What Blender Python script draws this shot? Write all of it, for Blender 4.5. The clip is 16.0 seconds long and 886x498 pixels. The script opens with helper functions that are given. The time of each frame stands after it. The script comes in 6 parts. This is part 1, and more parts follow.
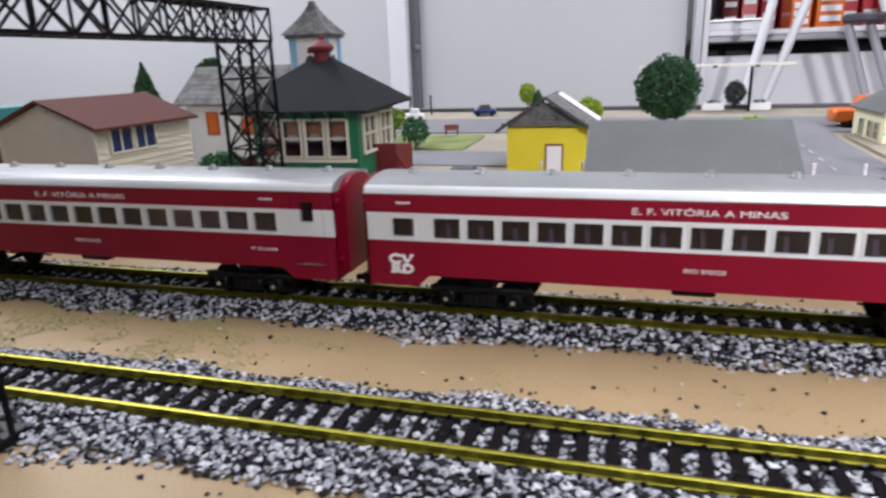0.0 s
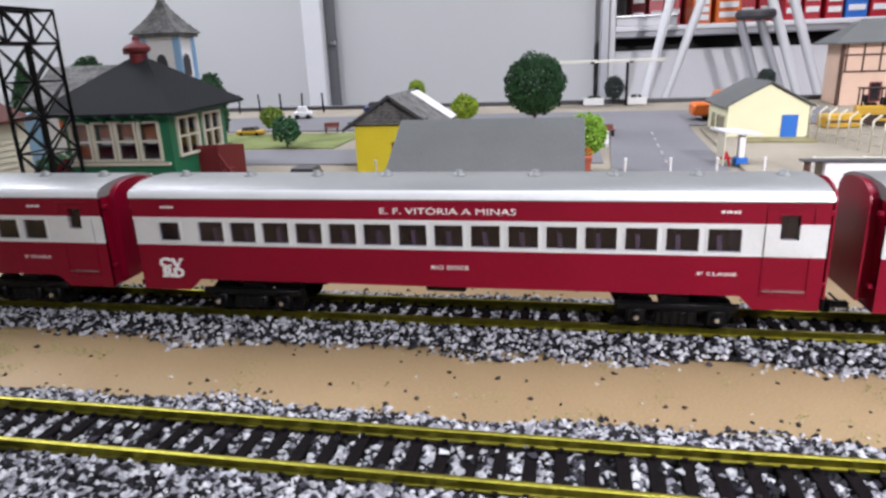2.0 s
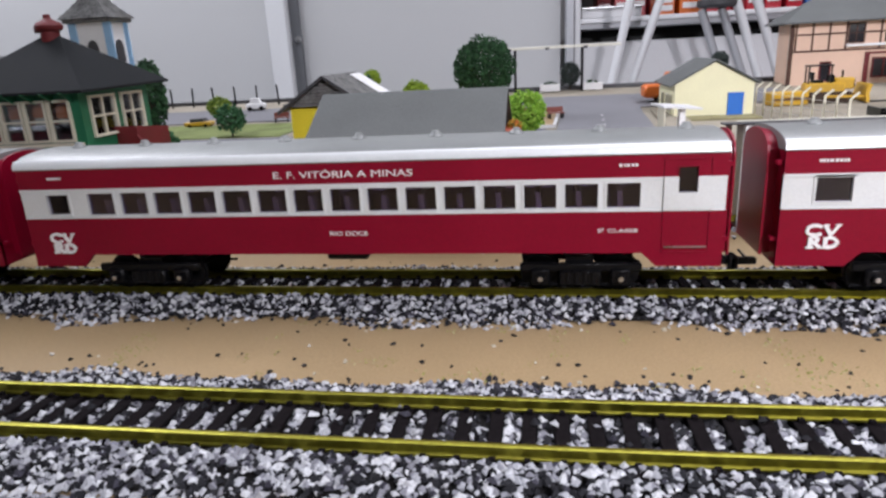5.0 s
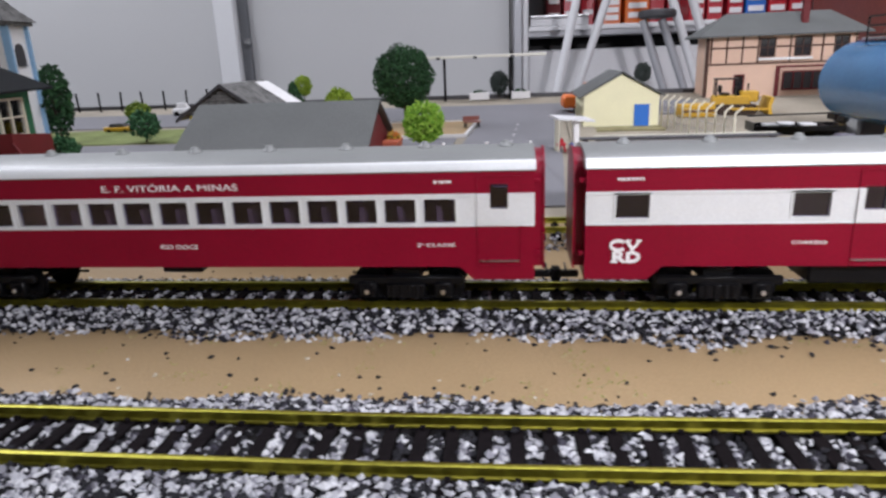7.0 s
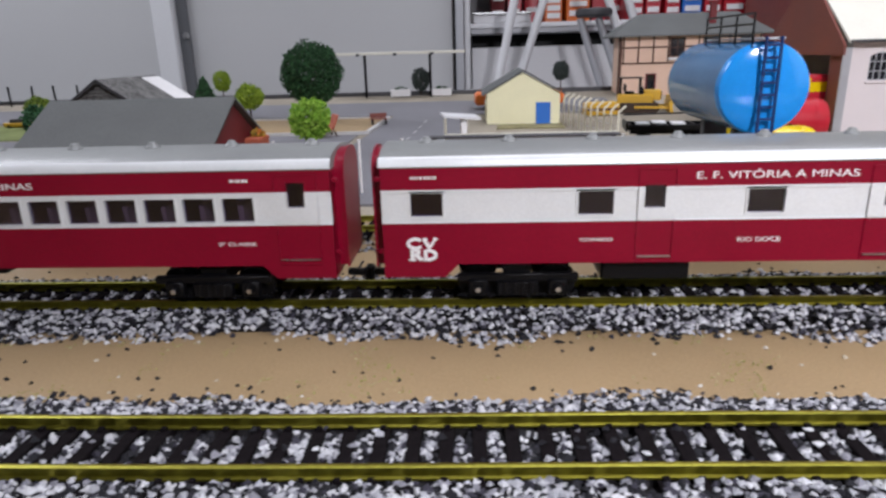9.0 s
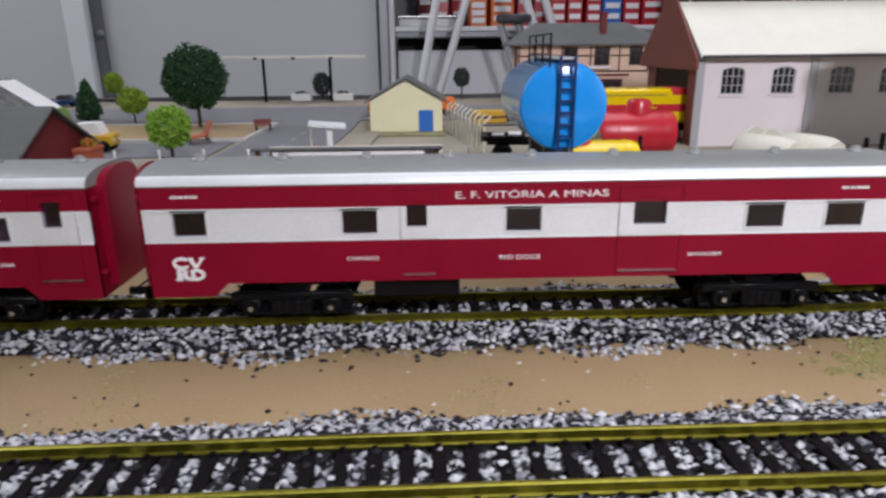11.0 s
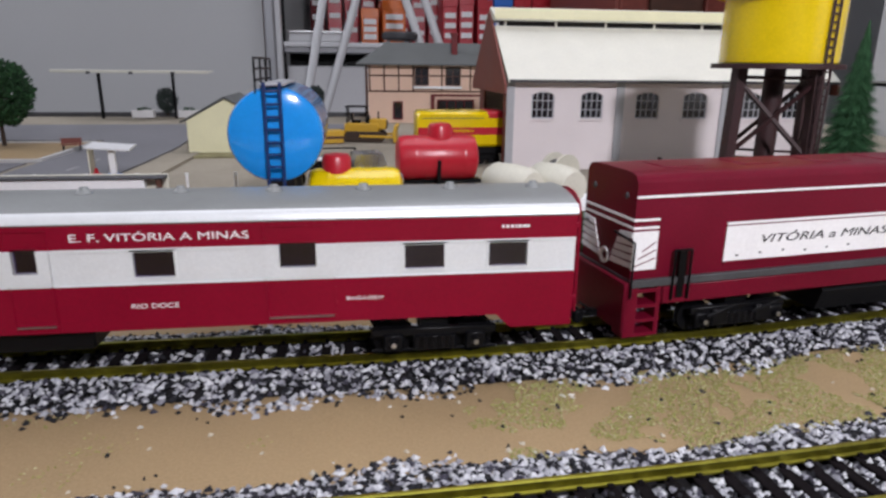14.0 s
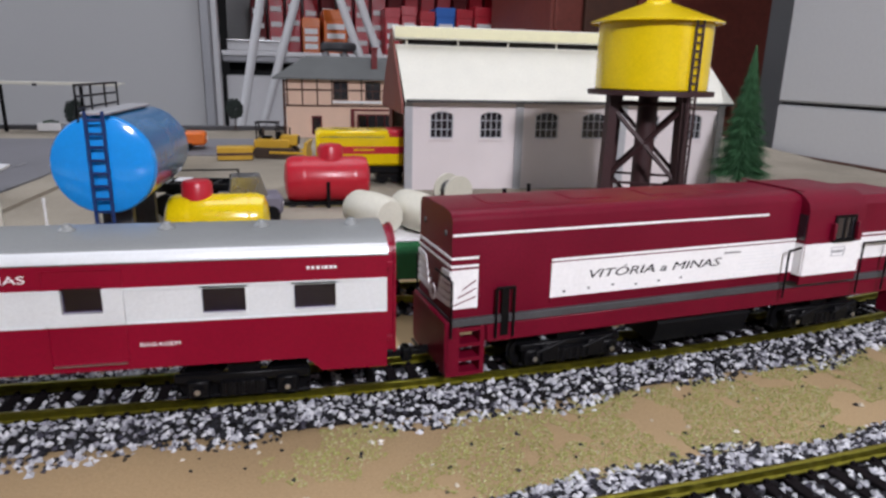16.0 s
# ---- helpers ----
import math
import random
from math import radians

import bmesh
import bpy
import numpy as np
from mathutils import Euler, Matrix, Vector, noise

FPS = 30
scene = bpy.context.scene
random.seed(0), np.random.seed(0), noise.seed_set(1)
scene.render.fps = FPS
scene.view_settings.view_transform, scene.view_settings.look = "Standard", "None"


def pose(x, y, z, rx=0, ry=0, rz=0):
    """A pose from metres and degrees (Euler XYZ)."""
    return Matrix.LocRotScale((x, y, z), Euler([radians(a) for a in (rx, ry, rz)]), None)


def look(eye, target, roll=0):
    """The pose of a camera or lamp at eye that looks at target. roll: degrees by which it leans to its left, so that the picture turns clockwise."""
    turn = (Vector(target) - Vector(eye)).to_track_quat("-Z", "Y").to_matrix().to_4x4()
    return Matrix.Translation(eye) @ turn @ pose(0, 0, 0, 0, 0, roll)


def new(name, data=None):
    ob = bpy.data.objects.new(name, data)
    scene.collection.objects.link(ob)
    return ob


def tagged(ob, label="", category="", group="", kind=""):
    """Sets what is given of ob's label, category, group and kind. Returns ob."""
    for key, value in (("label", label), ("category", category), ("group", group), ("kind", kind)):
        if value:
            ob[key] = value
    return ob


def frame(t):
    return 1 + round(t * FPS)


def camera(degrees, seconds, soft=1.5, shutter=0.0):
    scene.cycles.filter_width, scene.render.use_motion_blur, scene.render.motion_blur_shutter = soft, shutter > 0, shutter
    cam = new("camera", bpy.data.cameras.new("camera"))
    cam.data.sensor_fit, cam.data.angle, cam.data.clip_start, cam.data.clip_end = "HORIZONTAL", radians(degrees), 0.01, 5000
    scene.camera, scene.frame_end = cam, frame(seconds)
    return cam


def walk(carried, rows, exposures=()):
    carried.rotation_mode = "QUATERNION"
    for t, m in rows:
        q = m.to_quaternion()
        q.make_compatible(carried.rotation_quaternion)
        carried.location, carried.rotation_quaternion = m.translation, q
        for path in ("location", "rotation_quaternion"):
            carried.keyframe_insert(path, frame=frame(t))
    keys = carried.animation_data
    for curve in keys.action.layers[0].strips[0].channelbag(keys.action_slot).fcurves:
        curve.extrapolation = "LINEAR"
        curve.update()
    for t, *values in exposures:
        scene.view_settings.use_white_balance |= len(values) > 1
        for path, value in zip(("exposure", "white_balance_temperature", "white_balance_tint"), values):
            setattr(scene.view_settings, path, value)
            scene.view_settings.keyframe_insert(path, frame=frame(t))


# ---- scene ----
cam = camera(69.1, 16.0, soft=2.6, shutter=0.5)
METRES, EYE, TILT, LEAN, TURN = 0.3515, 0.0885, 0.0, 0.0, 16.2
ROWS = [
    (0.0, -0.0014, 0.0026, 0.0003, -0.56, -16.26, 1.82),
    (0.5, 0.0412, -0.0029, 0.0029, -2.30, -16.10, 1.72),
    (1.0, 0.0802, -0.0117, 0.0030, -3.88, -16.22, 1.89),
    (1.5, 0.1265, -0.0173, -0.0002, -4.98, -16.54, 2.07),
    (2.0, 0.1692, -0.0170, 0.0024, -5.57, -16.88, 2.04),
    (2.5, 0.1830, -0.0062, -0.0106, -5.66, -16.87, 2.29),
    (3.0, 0.2038, -0.0108, -0.0187, -6.26, -16.90, 2.70),
    (5.5, 0.2545, -0.0161, -0.0373, -7.85, -16.96, 2.86),
    (6.0, 0.2816, -0.0219, -0.0369, -8.43, -16.84, 2.77),
    (6.5, 0.3193, -0.0319, -0.0324, -9.31, -16.63, 2.44),
    (7.0, 0.3562, -0.0418, -0.0296, -10.23, -16.77, 2.10),
    (7.5, 0.3927, -0.0518, -0.0295, -11.04, -17.10, 1.76),
    (8.0, 0.4257, -0.0578, -0.0345, -11.77, -17.34, 1.70),
    (10.5, 0.5873, -0.0975, -0.0221, -16.54, -16.95, 0.94),
    (11.0, 0.6264, -0.1076, -0.0193, -17.86, -17.22, 0.53),
    (11.5, 0.6595, -0.1190, -0.0129, -19.14, -17.27, -0.33),
    (12.0, 0.6919, -0.1272, -0.0072, -20.26, -17.29, -0.50),
    (12.5, 0.7279, -0.1280, -0.0050, -21.21, -17.16, -0.34),
    (13.0, 0.7683, -0.1303, -0.0060, -22.28, -16.62, -0.59),
    (13.5, 0.8160, -0.1416, -0.0065, -23.56, -16.40, -0.55),
    (14.0, 0.8435, -0.1392, -0.0097, -24.35, -15.95, -0.62),
    (14.5, 0.8750, -0.1485, -0.0112, -25.15, -15.61, -0.78),
    (15.0, 0.9075, -0.1549, -0.0003, -26.01, -15.67, -1.11),
    (15.5, 0.9347, -0.1615, 0.0076, -27.08, -15.52, -1.45),
    (16.0, 0.9560, -0.1700, 0.0123, -27.83, -15.24, -1.25),
]
walk(cam, [(t, pose(0, 0, EYE, TILT, LEAN, TURN) @ pose(METRES * x, METRES * y, METRES * z, 90 + pitch, roll, yaw)) for t, x, y, z, yaw, pitch, roll in ROWS],
     [(0.0, 0.55, 6450, 20), (3.0, 0.36, 6450, 20), (7.0, 0.0, 6450, 20), (11.0, -0.48, 6450, 20), (13.5, -0.60, 6450, 20), (16.0, -0.56, 6450, 20)])

# ---- world and light ----
world = bpy.data.worlds.new("room_world")
scene.world = world
world.use_nodes = True
world.node_tree.nodes["Background"].inputs[0].default_value = (0.9, 0.95, 1.0, 1)
world.node_tree.nodes["Background"].inputs[1].default_value = 0.012


def front_fill_spot(at, target, degrees, watts):
    """Unseen fill spot added in front of the layout, turned towards the locomotive."""
    data = bpy.data.lights.new("front_fill_spot_light", "SPOT")
    data.spot_size, data.spot_blend, data.shadow_soft_size = radians(degrees), 1.0, 0.04
    data.energy, data.color = watts, (0.94, 0.97, 1.0)
    ob = new("front_fill_spot_light", data)
    ob.matrix_world = look(at, target)
    return ob


# Unseen area lamp added overhead as fill; it has no fixture.
def overhead_fill(x, y, z, length, watts, width=0.12):
    data = bpy.data.lights.new("overhead_fill_light", "AREA")
    data.shape, data.size, data.size_y = "RECTANGLE", length, width
    data.energy, data.color = watts, (0.90, 0.96, 1.0)
    ob = new("overhead_fill_light", data)
    ob.matrix_world = pose(x, y, z)
    return ob


# fixed stand-in for a light that travels with the camera
front_fill_spot((0.46, -0.48, 0.50), (0.66, 0.24, 0.03), 112, 42)
overhead_fill(0.60, -0.90, 1.20, 1.2, 3.5)
overhead_fill(0.35, 0.40, 1.60, 1.2, 12, 0.6)
# these two are added to brighten the back wall and the rack
overhead_fill(-1.45, 1.00, 1.45, 1.0, 33, 0.9)
overhead_fill(0.90, 1.10, 1.60, 1.2, 12, 0.8)


# ---- mesh building ----
class Shape:
    """Collects faces for one mesh."""

    def __init__(self):
        self.v, self.f = [], []

    def add(self, verts, faces):
        n = len(self.v)
        self.v += [tuple(p) for p in verts]
        self.f += [tuple(n + i for i in f) for f in faces]
        return self

    def box(self, x0, x1, y0, y1, z0, z1, c=0.0):
        if c <= 0:
            vs = [(x, y, z) for z in (z0, z1) for y in (y0, y1) for x in (x0, x1)]
            return self.add(vs, [(0, 2, 3, 1), (4, 5, 7, 6), (0, 1, 5, 4), (2, 6, 7, 3), (0, 4, 6, 2), (1, 3, 7, 5)])
        bm = bmesh.new()
        bmesh.ops.create_cube(bm, size=1.0)
        for w in bm.verts:
            w.co = Vector(((x0 + x1) / 2 + w.co.x * (x1 - x0), (y0 + y1) / 2 + w.co.y * (y1 - y0), (z0 + z1) / 2 + w.co.z * (z1 - z0)))
        bmesh.ops.bevel(bm, geom=bm.edges[:], offset=c, segments=1, affect="EDGES", clamp_overlap=True)
        bm.verts.index_update()
        self.add([w.co for w in bm.verts], [[w.index for w in f.verts] for f in bm.faces])
        bm.free()
        return self

    def prism(self, pts, a, b, axis="y"):
        """A closed outline pulled from a to b along an axis; the outline is in the two other axes."""
        def put(p, s):
            return {"x": (s, p[0], p[1]), "y": (p[0], s, p[1]), "z": (p[0], p[1], s)}[axis]
        n = len(pts)
        vs = [put(p, a) for p in pts] + [put(p, b) for p in pts]
        fs = [tuple(range(n)), tuple(range(2 * n - 1, n - 1, -1))]
        fs += [(i, i + n, (i + 1) % n + n, (i + 1) % n) for i in range(n)]
        return self.add(vs, fs)

    def cone(self, p, q, r0, r1, n=16, caps=True):
        p, q = Vector(p), Vector(q)
        w = (q - p).normalized()
        u = w.orthogonal().normalized()
        s = w.cross(u)
        vs = []
        for c, r in ((p, r0), (q, r1)):
            vs += [c + r * (math.cos(2 * math.pi * i / n) * u + math.sin(2 * math.pi * i / n) * s) for i in range(n)]
        fs = [(i, (i + 1) % n, (i + 1) % n + n, i + n) for i in range(n)]
        if caps:
            fs += [tuple(range(n - 1, -1, -1)), tuple(range(n, 2 * n))]
        return self.add(vs, fs)

    def rod(self, p, q, r, n=8):
        return self.cone(p, q, r, r, n)

    def bar(self, p, q, w, h=None):
        """A square bar between two points."""
        return self.cone(p, q, w * 0.707, (h or w) * 0.707, 4)

    def lathe(self, profile, n=24, at=(0, 0, 0), axis="z"):
        """Profile of (radius, height) turned about an upright axis, or one along y or x."""
        vs, fs, m = [], [], len(profile)
        for i in range(n):
            a = 2 * math.pi * i / n
            for r, h in profile:
                c, s = r * math.cos(a), r * math.sin(a)
                d = {"z": (c, s, h), "y": (c, h, s), "x": (h, c, s)}[axis]
                vs.append((at[0] + d[0], at[1] + d[1], at[2] + d[2]))
        for i in range(n):
            for j in range(m - 1):
                k = (i + 1) % n
                fs.append((i * m + j, k * m + j, k * m + j + 1, i * m + j + 1))
        return self.add(vs, fs)

    def pierced(self, x0, x1, z0, z1, y, thick, holes):
        """An upright wall in x and z from y to y + thick with rectangular holes (xa, xb, za, zb) through it."""
        xs = sorted({x0, x1, *[h[0] for h in holes], *[h[1] for h in holes]})
        zs = sorted({z0, z1, *[h[2] for h in holes], *[h[3] for h in holes]})
        solid = {}
        for i in range(len(xs) - 1):
            for j in range(len(zs) - 1):
                cx, cz = (xs[i] + xs[i + 1]) / 2, (zs[j] + zs[j + 1]) / 2
                solid[i, j] = not any(h[0] < cx < h[1] and h[2] < cz < h[3] for h in holes)
        vs, fs = [], []
        at = {}

        def vid(i, j, k):
            if (i, j, k) not in at:
                at[i, j, k] = len(vs)
                vs.append((xs[i], y + thick * k, zs[j]))
            return at[i, j, k]
        for (i, j), s in solid.items():
            if not s:
                continue
            fs.append((vid(i, j, 0), vid(i + 1, j, 0), vid(i + 1, j + 1, 0), vid(i, j + 1, 0)))
            fs.append((vid(i, j, 1), vid(i, j + 1, 1), vid(i + 1, j + 1, 1), vid(i + 1, j, 1)))
            for di, dj, a, b in ((-1, 0, (0, 1), (0, 0)), (1, 0, (1, 0), (1, 1)), (0, -1, (0, 0), (1, 0)), (0, 1, (1, 1), (0, 1))):
                if not solid.get((i + di, j + dj), False):
                    fs.append((vid(i + a[0], j + a[1], 0), vid(i + a[0], j + a[1], 1), vid(i + b[0], j + b[1], 1), vid(i + b[0], j + b[1], 0)))
        return self.add(vs, fs)

    def moved(self, m):
        self.v = [tuple(m @ Vector(p)) for p in self.v]
        return self

    def mesh(self, name, mat, smooth=True):
        me = bpy.data.meshes.new(name)
        me.from_pydata(self.v, [], self.f)
        bm = bmesh.new()
        bm.from_mesh(me)
        bmesh.ops.recalc_face_normals(bm, faces=bm.faces[:])
        bm.to_mesh(me)
        bm.free()
        if smooth:
            me.shade_smooth()
            me.set_sharp_from_angle(angle=radians(38))
        me.materials.append(mat)
        return me


def part(name, shape, material, parent, label=""):
    """One mesh under a thing or under a part."""
    ob = new(name, shape.mesh(name, material))
    ob.parent = parent
    return tagged(ob, label)


def thing(name, at, turn, label, category, group=""):
    """An empty at the base of a thing."""
    ob = new(name)
    ob.empty_display_size = 0.01
    ob.matrix_world = pose(*at, 0, 0, turn)
    return tagged(ob, label, category, group)


def setting(name, shape, material, label, category=""):
    ob = new(name, shape.mesh(name, material))
    return tagged(ob, label, category or name.split("_")[0], "", "structure")


def words(name, text, x0, x1, z, size, y, mat, parent, label="", slant=0.0, thick=0.00008):
    """Lettering that fills x0 to x1 on a face that looks towards -y."""
    cu = bpy.data.curves.new(name, "FONT")
    cu.body, cu.size, cu.align_x, cu.align_y, cu.extrude, cu.shear = text, size, "CENTER", "CENTER", thick, slant
    cu.materials.append(mat)
    ob = new(name, cu)
    bpy.context.view_layer.update()
    w = max(ob.dimensions.x, 1e-6)
    ob.parent = parent
    ob.matrix_local = Matrix.Translation(((x0 + x1) / 2, y, z)) @ Matrix.Rotation(radians(90), 4, "X") @ Matrix.Diagonal(((x1 - x0) / w, 1, 1, 1))
    return tagged(ob, label)


# ---- materials ----
def material(name, color, rough=0.5, metal=0.0, vary=0.12, grain=900.0, bump=0.1, blotch=60.0, dark=None, spec=0.5, coat=0.0):
    """Painted or plain surface: colour that varies at two scales, fine relief, uneven gloss."""
    m = bpy.data.materials.new(name)
    m.use_nodes = True
    t = m.node_tree
    b = t.nodes["Principled BSDF"]
    co = t.nodes.new("ShaderNodeTexCoord")
    n1, n2 = t.nodes.new("ShaderNodeTexNoise"), t.nodes.new("ShaderNodeTexNoise")
    n1.inputs["Scale"].default_value, n1.inputs["Detail"].default_value = blotch, 5
    n2.inputs["Scale"].default_value, n2.inputs["Detail"].default_value = grain, 3
    add = t.nodes.new("ShaderNodeMath")
    add.operation = "MULTIPLY_ADD"
    add.inputs[1].default_value = 0.5
    half = t.nodes.new("ShaderNodeMath")
    half.operation = "MULTIPLY"
    half.inputs[1].default_value = 0.5
    ramp = t.nodes.new("ShaderNodeValToRGB")
    low = dark or [c * (1 - 2 * vary) for c in color]
    high = [min(1, c * (1 + vary)) for c in color]
    ramp.color_ramp.elements[0].position, ramp.color_ramp.elements[1].position = 0.3, 0.7
    ramp.color_ramp.elements[0].color, ramp.color_ramp.elements[1].color = (*low, 1), (*high, 1)
    for n in (n1, n2):
        t.links.new(co.outputs["Object"], n.inputs["Vector"])
    t.links.new(n2.outputs["Fac"], half.inputs[0])
    t.links.new(n1.outputs["Fac"], add.inputs[0])
    t.links.new(half.outputs[0], add.inputs[2])
    t.links.new(add.outputs[0], ramp.inputs["Fac"])
    t.links.new(ramp.outputs["Color"], b.inputs["Base Color"])
    gloss = t.nodes.new("ShaderNodeMapRange")
    gloss.inputs["To Min"].default_value, gloss.inputs["To Max"].default_value = max(0.03, rough - 0.12), min(1, rough + 0.12)
    t.links.new(n1.outputs["Fac"], gloss.inputs["Value"])
    t.links.new(gloss.outputs["Result"], b.inputs["Roughness"])
    b.inputs["Metallic"].default_value = metal
    b.inputs["Specular IOR Level"].default_value = spec
    b.inputs["Coat Weight"].default_value = coat
    if bump:
        bp = t.nodes.new("ShaderNodeBump")
        bp.inputs["Strength"].default_value, bp.inputs["Distance"].default_value = bump, 0.0006
        t.links.new(n2.outputs["Fac"], bp.inputs["Height"])
        t.links.new(bp.outputs["Normal"], b.inputs["Normal"])
    return m


def speckled(name, stops, rough=0.85, source="island"):
    """Each grain or leaf takes its own colour."""
    m = bpy.data.materials.new(name)
    m.use_nodes = True
    t = m.node_tree
    b = t.nodes["Principled BSDF"]
    b.inputs["Roughness"].default_value = rough
    g = t.nodes.new("ShaderNodeNewGeometry" if source == "island" else "ShaderNodeObjectInfo")
    ramp = t.nodes.new("ShaderNodeValToRGB")
    ramp.color_ramp.interpolation = "CONSTANT"
    els = ramp.color_ramp.elements
    els[0].position, els[0].color = stops[0][0], (*stops[0][1], 1)
    els[1].position, els[1].color = stops[1][0], (*stops[1][1], 1)
    for p, c in stops[2:]:
        els.new(p).color = (*c, 1)
    t.links.new(g.outputs["Random Per Island" if source == "island" else "Random"], ramp.inputs["Fac"])
    noise_ = t.nodes.new("ShaderNodeTexNoise")
    noise_.inputs["Scale"].default_value = 1500
    co = t.nodes.new("ShaderNodeTexCoord")
    t.links.new(co.outputs["Object"], noise_.inputs["Vector"])
    mix = t.nodes.new("ShaderNodeMix")
    mix.data_type, mix.blend_type = "RGBA", "MULTIPLY"
    mix.inputs["Factor"].default_value = 0.5
    t.links.new(ramp.outputs["Color"], mix.inputs[6])
    t.links.new(noise_.outputs["Fac"], mix.inputs[7])
    t.links.new(mix.outputs[2], b.inputs["Base Color"])
    return m


def clear(name, tint=(0.8, 0.82, 0.85), rough=0.05, ior=1.5):
    """Thin window glass or film: mostly lets light through, with a sheen."""
    m = bpy.data.materials.new(name)
    m.use_nodes = True
    t = m.node_tree
    out = t.nodes["Material Output"]
    tr, gl, mx, fr = (t.nodes.new(k) for k in ("ShaderNodeBsdfTransparent", "ShaderNodeBsdfGlossy", "ShaderNodeMixShader", "ShaderNodeFresnel"))
    tr.inputs[0].default_value = (*tint, 1)
    gl.inputs["Roughness"].default_value = rough
    fr.inputs["IOR"].default_value = ior
    t.links.new(fr.outputs[0], mx.inputs[0])
    t.links.new(tr.outputs[0], mx.inputs[1])
    t.links.new(gl.outputs[0], mx.inputs[2])
    t.links.new(mx.outputs[0], out.inputs["Surface"])
    return m


RED = material("maroon_gloss_paint", (0.235, 0.0020, 0.020), 0.34, vary=0.1, grain=1800, bump=0.03, blotch=40, spec=0.26)
LOCO_RED = material("wine_red_paint", (0.145, 0.003, 0.017), 0.40, vary=0.14, grain=1500, bump=0.06, blotch=50, spec=0.20)
SILVER = material("silver_grey_paint", (0.76, 0.79, 0.80), 0.36, metal=0.15, vary=0.05, grain=1500, bump=0.03)
ROOF_SILVER = material("silver_roof_paint", (0.25, 0.262, 0.258), 0.40, metal=0.15, vary=0.07, grain=1300, bump=0.05, blotch=30)
WHITE = material("white_paint", (0.86, 0.86, 0.86), 0.5, vary=0.05, bump=0.03)
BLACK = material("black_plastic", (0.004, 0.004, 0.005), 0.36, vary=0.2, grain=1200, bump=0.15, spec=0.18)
DARK_GREY = material("dark_grey_plastic", (0.06, 0.06, 0.065), 0.55, vary=0.2, bump=0.1)
STEEL = material("bright_steel", (0.6, 0.6, 0.6), 0.3, metal=1.0, vary=0.1, bump=0.03)
BRASS = material("worn_brass_rail", (0.36, 0.335, 0.05), 0.42, metal=1.0, vary=0.18, grain=700, bump=0.10, blotch=25, dark=(0.22, 0.195, 0.03))
SLEEPER = material("dark_brown_sleeper", (0.010, 0.008, 0.009), 0.9, vary=0.25, grain=900, bump=0.3, spec=0.05)
SAND = material("tan_board_with_sand", (0.365, 0.258, 0.138), 0.5, vary=0.15, grain=1600, bump=0.2, blotch=12, spec=0.25)
TOWN = material("grey_tan_gritty_ground", (0.33, 0.295, 0.235), 0.9, vary=0.22, grain=1400, bump=0.3, blotch=16, spec=0.2)
ASPHALT = material("grey_asphalt", (0.19, 0.19, 0.205), 0.85, vary=0.12, grain=1500, bump=0.2, blotch=14, spec=0.25)
GRASS = material("green_flock", (0.21, 0.25, 0.10), 0.95, vary=0.3, grain=2500, bump=0.6, blotch=40, spec=0.1)
GLASS = clear("clear_window_glass")
DUSK = clear("smoked_window_film", (0.50, 0.44, 0.56), 0.10, 1.55)
WALL = material("light_grey_wall_paint", (0.545, 0.55, 0.55), 0.6, vary=0.03, grain=300, bump=0.03, blotch=2)
CLEAN_WHITE = material("white_metal_enamel", (0.75, 0.76, 0.77), 0.35, vary=0.03, grain=200, bump=0.0, blotch=3)
CREAM = material("cream_siding_paint", (0.70, 0.66, 0.52), 0.6, vary=0.06, bump=0.06)
PALE_YELLOW = material("pale_yellow_card", (0.86, 0.83, 0.55), 0.6, vary=0.05, bump=0.05)
YELLOW = material("bright_yellow_card", (0.80, 0.66, 0.03), 0.55, vary=0.06, bump=0.05)
YELLOW_GLOSS = material("glossy_yellow_plastic", (0.80, 0.58, 0.0), 0.20, vary=0.08, bump=0.03, coat=0.3)
GREEN = material("deep_green_paint", (0.012, 0.16, 0.075), 0.5, vary=0.1, bump=0.05)
TRIM = material("cream_trim", (0.72, 0.69, 0.55), 0.55, vary=0.05, bump=0.04)
SLATE = material("dark_slate_card_roof", (0.018, 0.020, 0.022), 0.85, vary=0.15, grain=1500, bump=0.25, blotch=40, spec=0.15)
GREY_ROOF = material("grey_paper_roof", (0.13, 0.137, 0.135), 0.85, vary=0.14, grain=1600, bump=0.15, blotch=25, spec=0.2)
SHINGLE = material("weathered_grey_shingle", (0.19, 0.19, 0.185), 0.85, vary=0.45, grain=800, bump=0.3, blotch=120, spec=0.2)
BROWN_ROOF = material("reddish_brown_roof", (0.105, 0.036, 0.028), 0.8, vary=0.15, bump=0.15, spec=0.2)
BRICK_RED = material("brick_red_card", (0.155, 0.010, 0.013), 0.65, vary=0.15, bump=0.15)
TERRACOTTA = material("terracotta_plastic", (0.42, 0.10, 0.05), 0.6, vary=0.1, bump=0.1)
BLUE_DOOR = material("bright_blue_paint", (0.015, 0.16, 0.60), 0.45, vary=0.06, bump=0.03)
SKY_BLUE = material("glossy_sky_blue_plastic", (0.006, 0.29, 0.80), 0.16, vary=0.05, bump=0.02, coat=0.3)
PALE_BLUE = material("pale_blue_trim", (0.30, 0.52, 0.75), 0.5, vary=0.06, bump=0.03)
NAVY = material("navy_blue_enamel", (0.012, 0.035, 0.13), 0.32, vary=0.1, bump=0.02, spec=0.35)
ORANGE = material("orange_enamel", (0.75, 0.16, 0.015), 0.35, vary=0.08, bump=0.02)
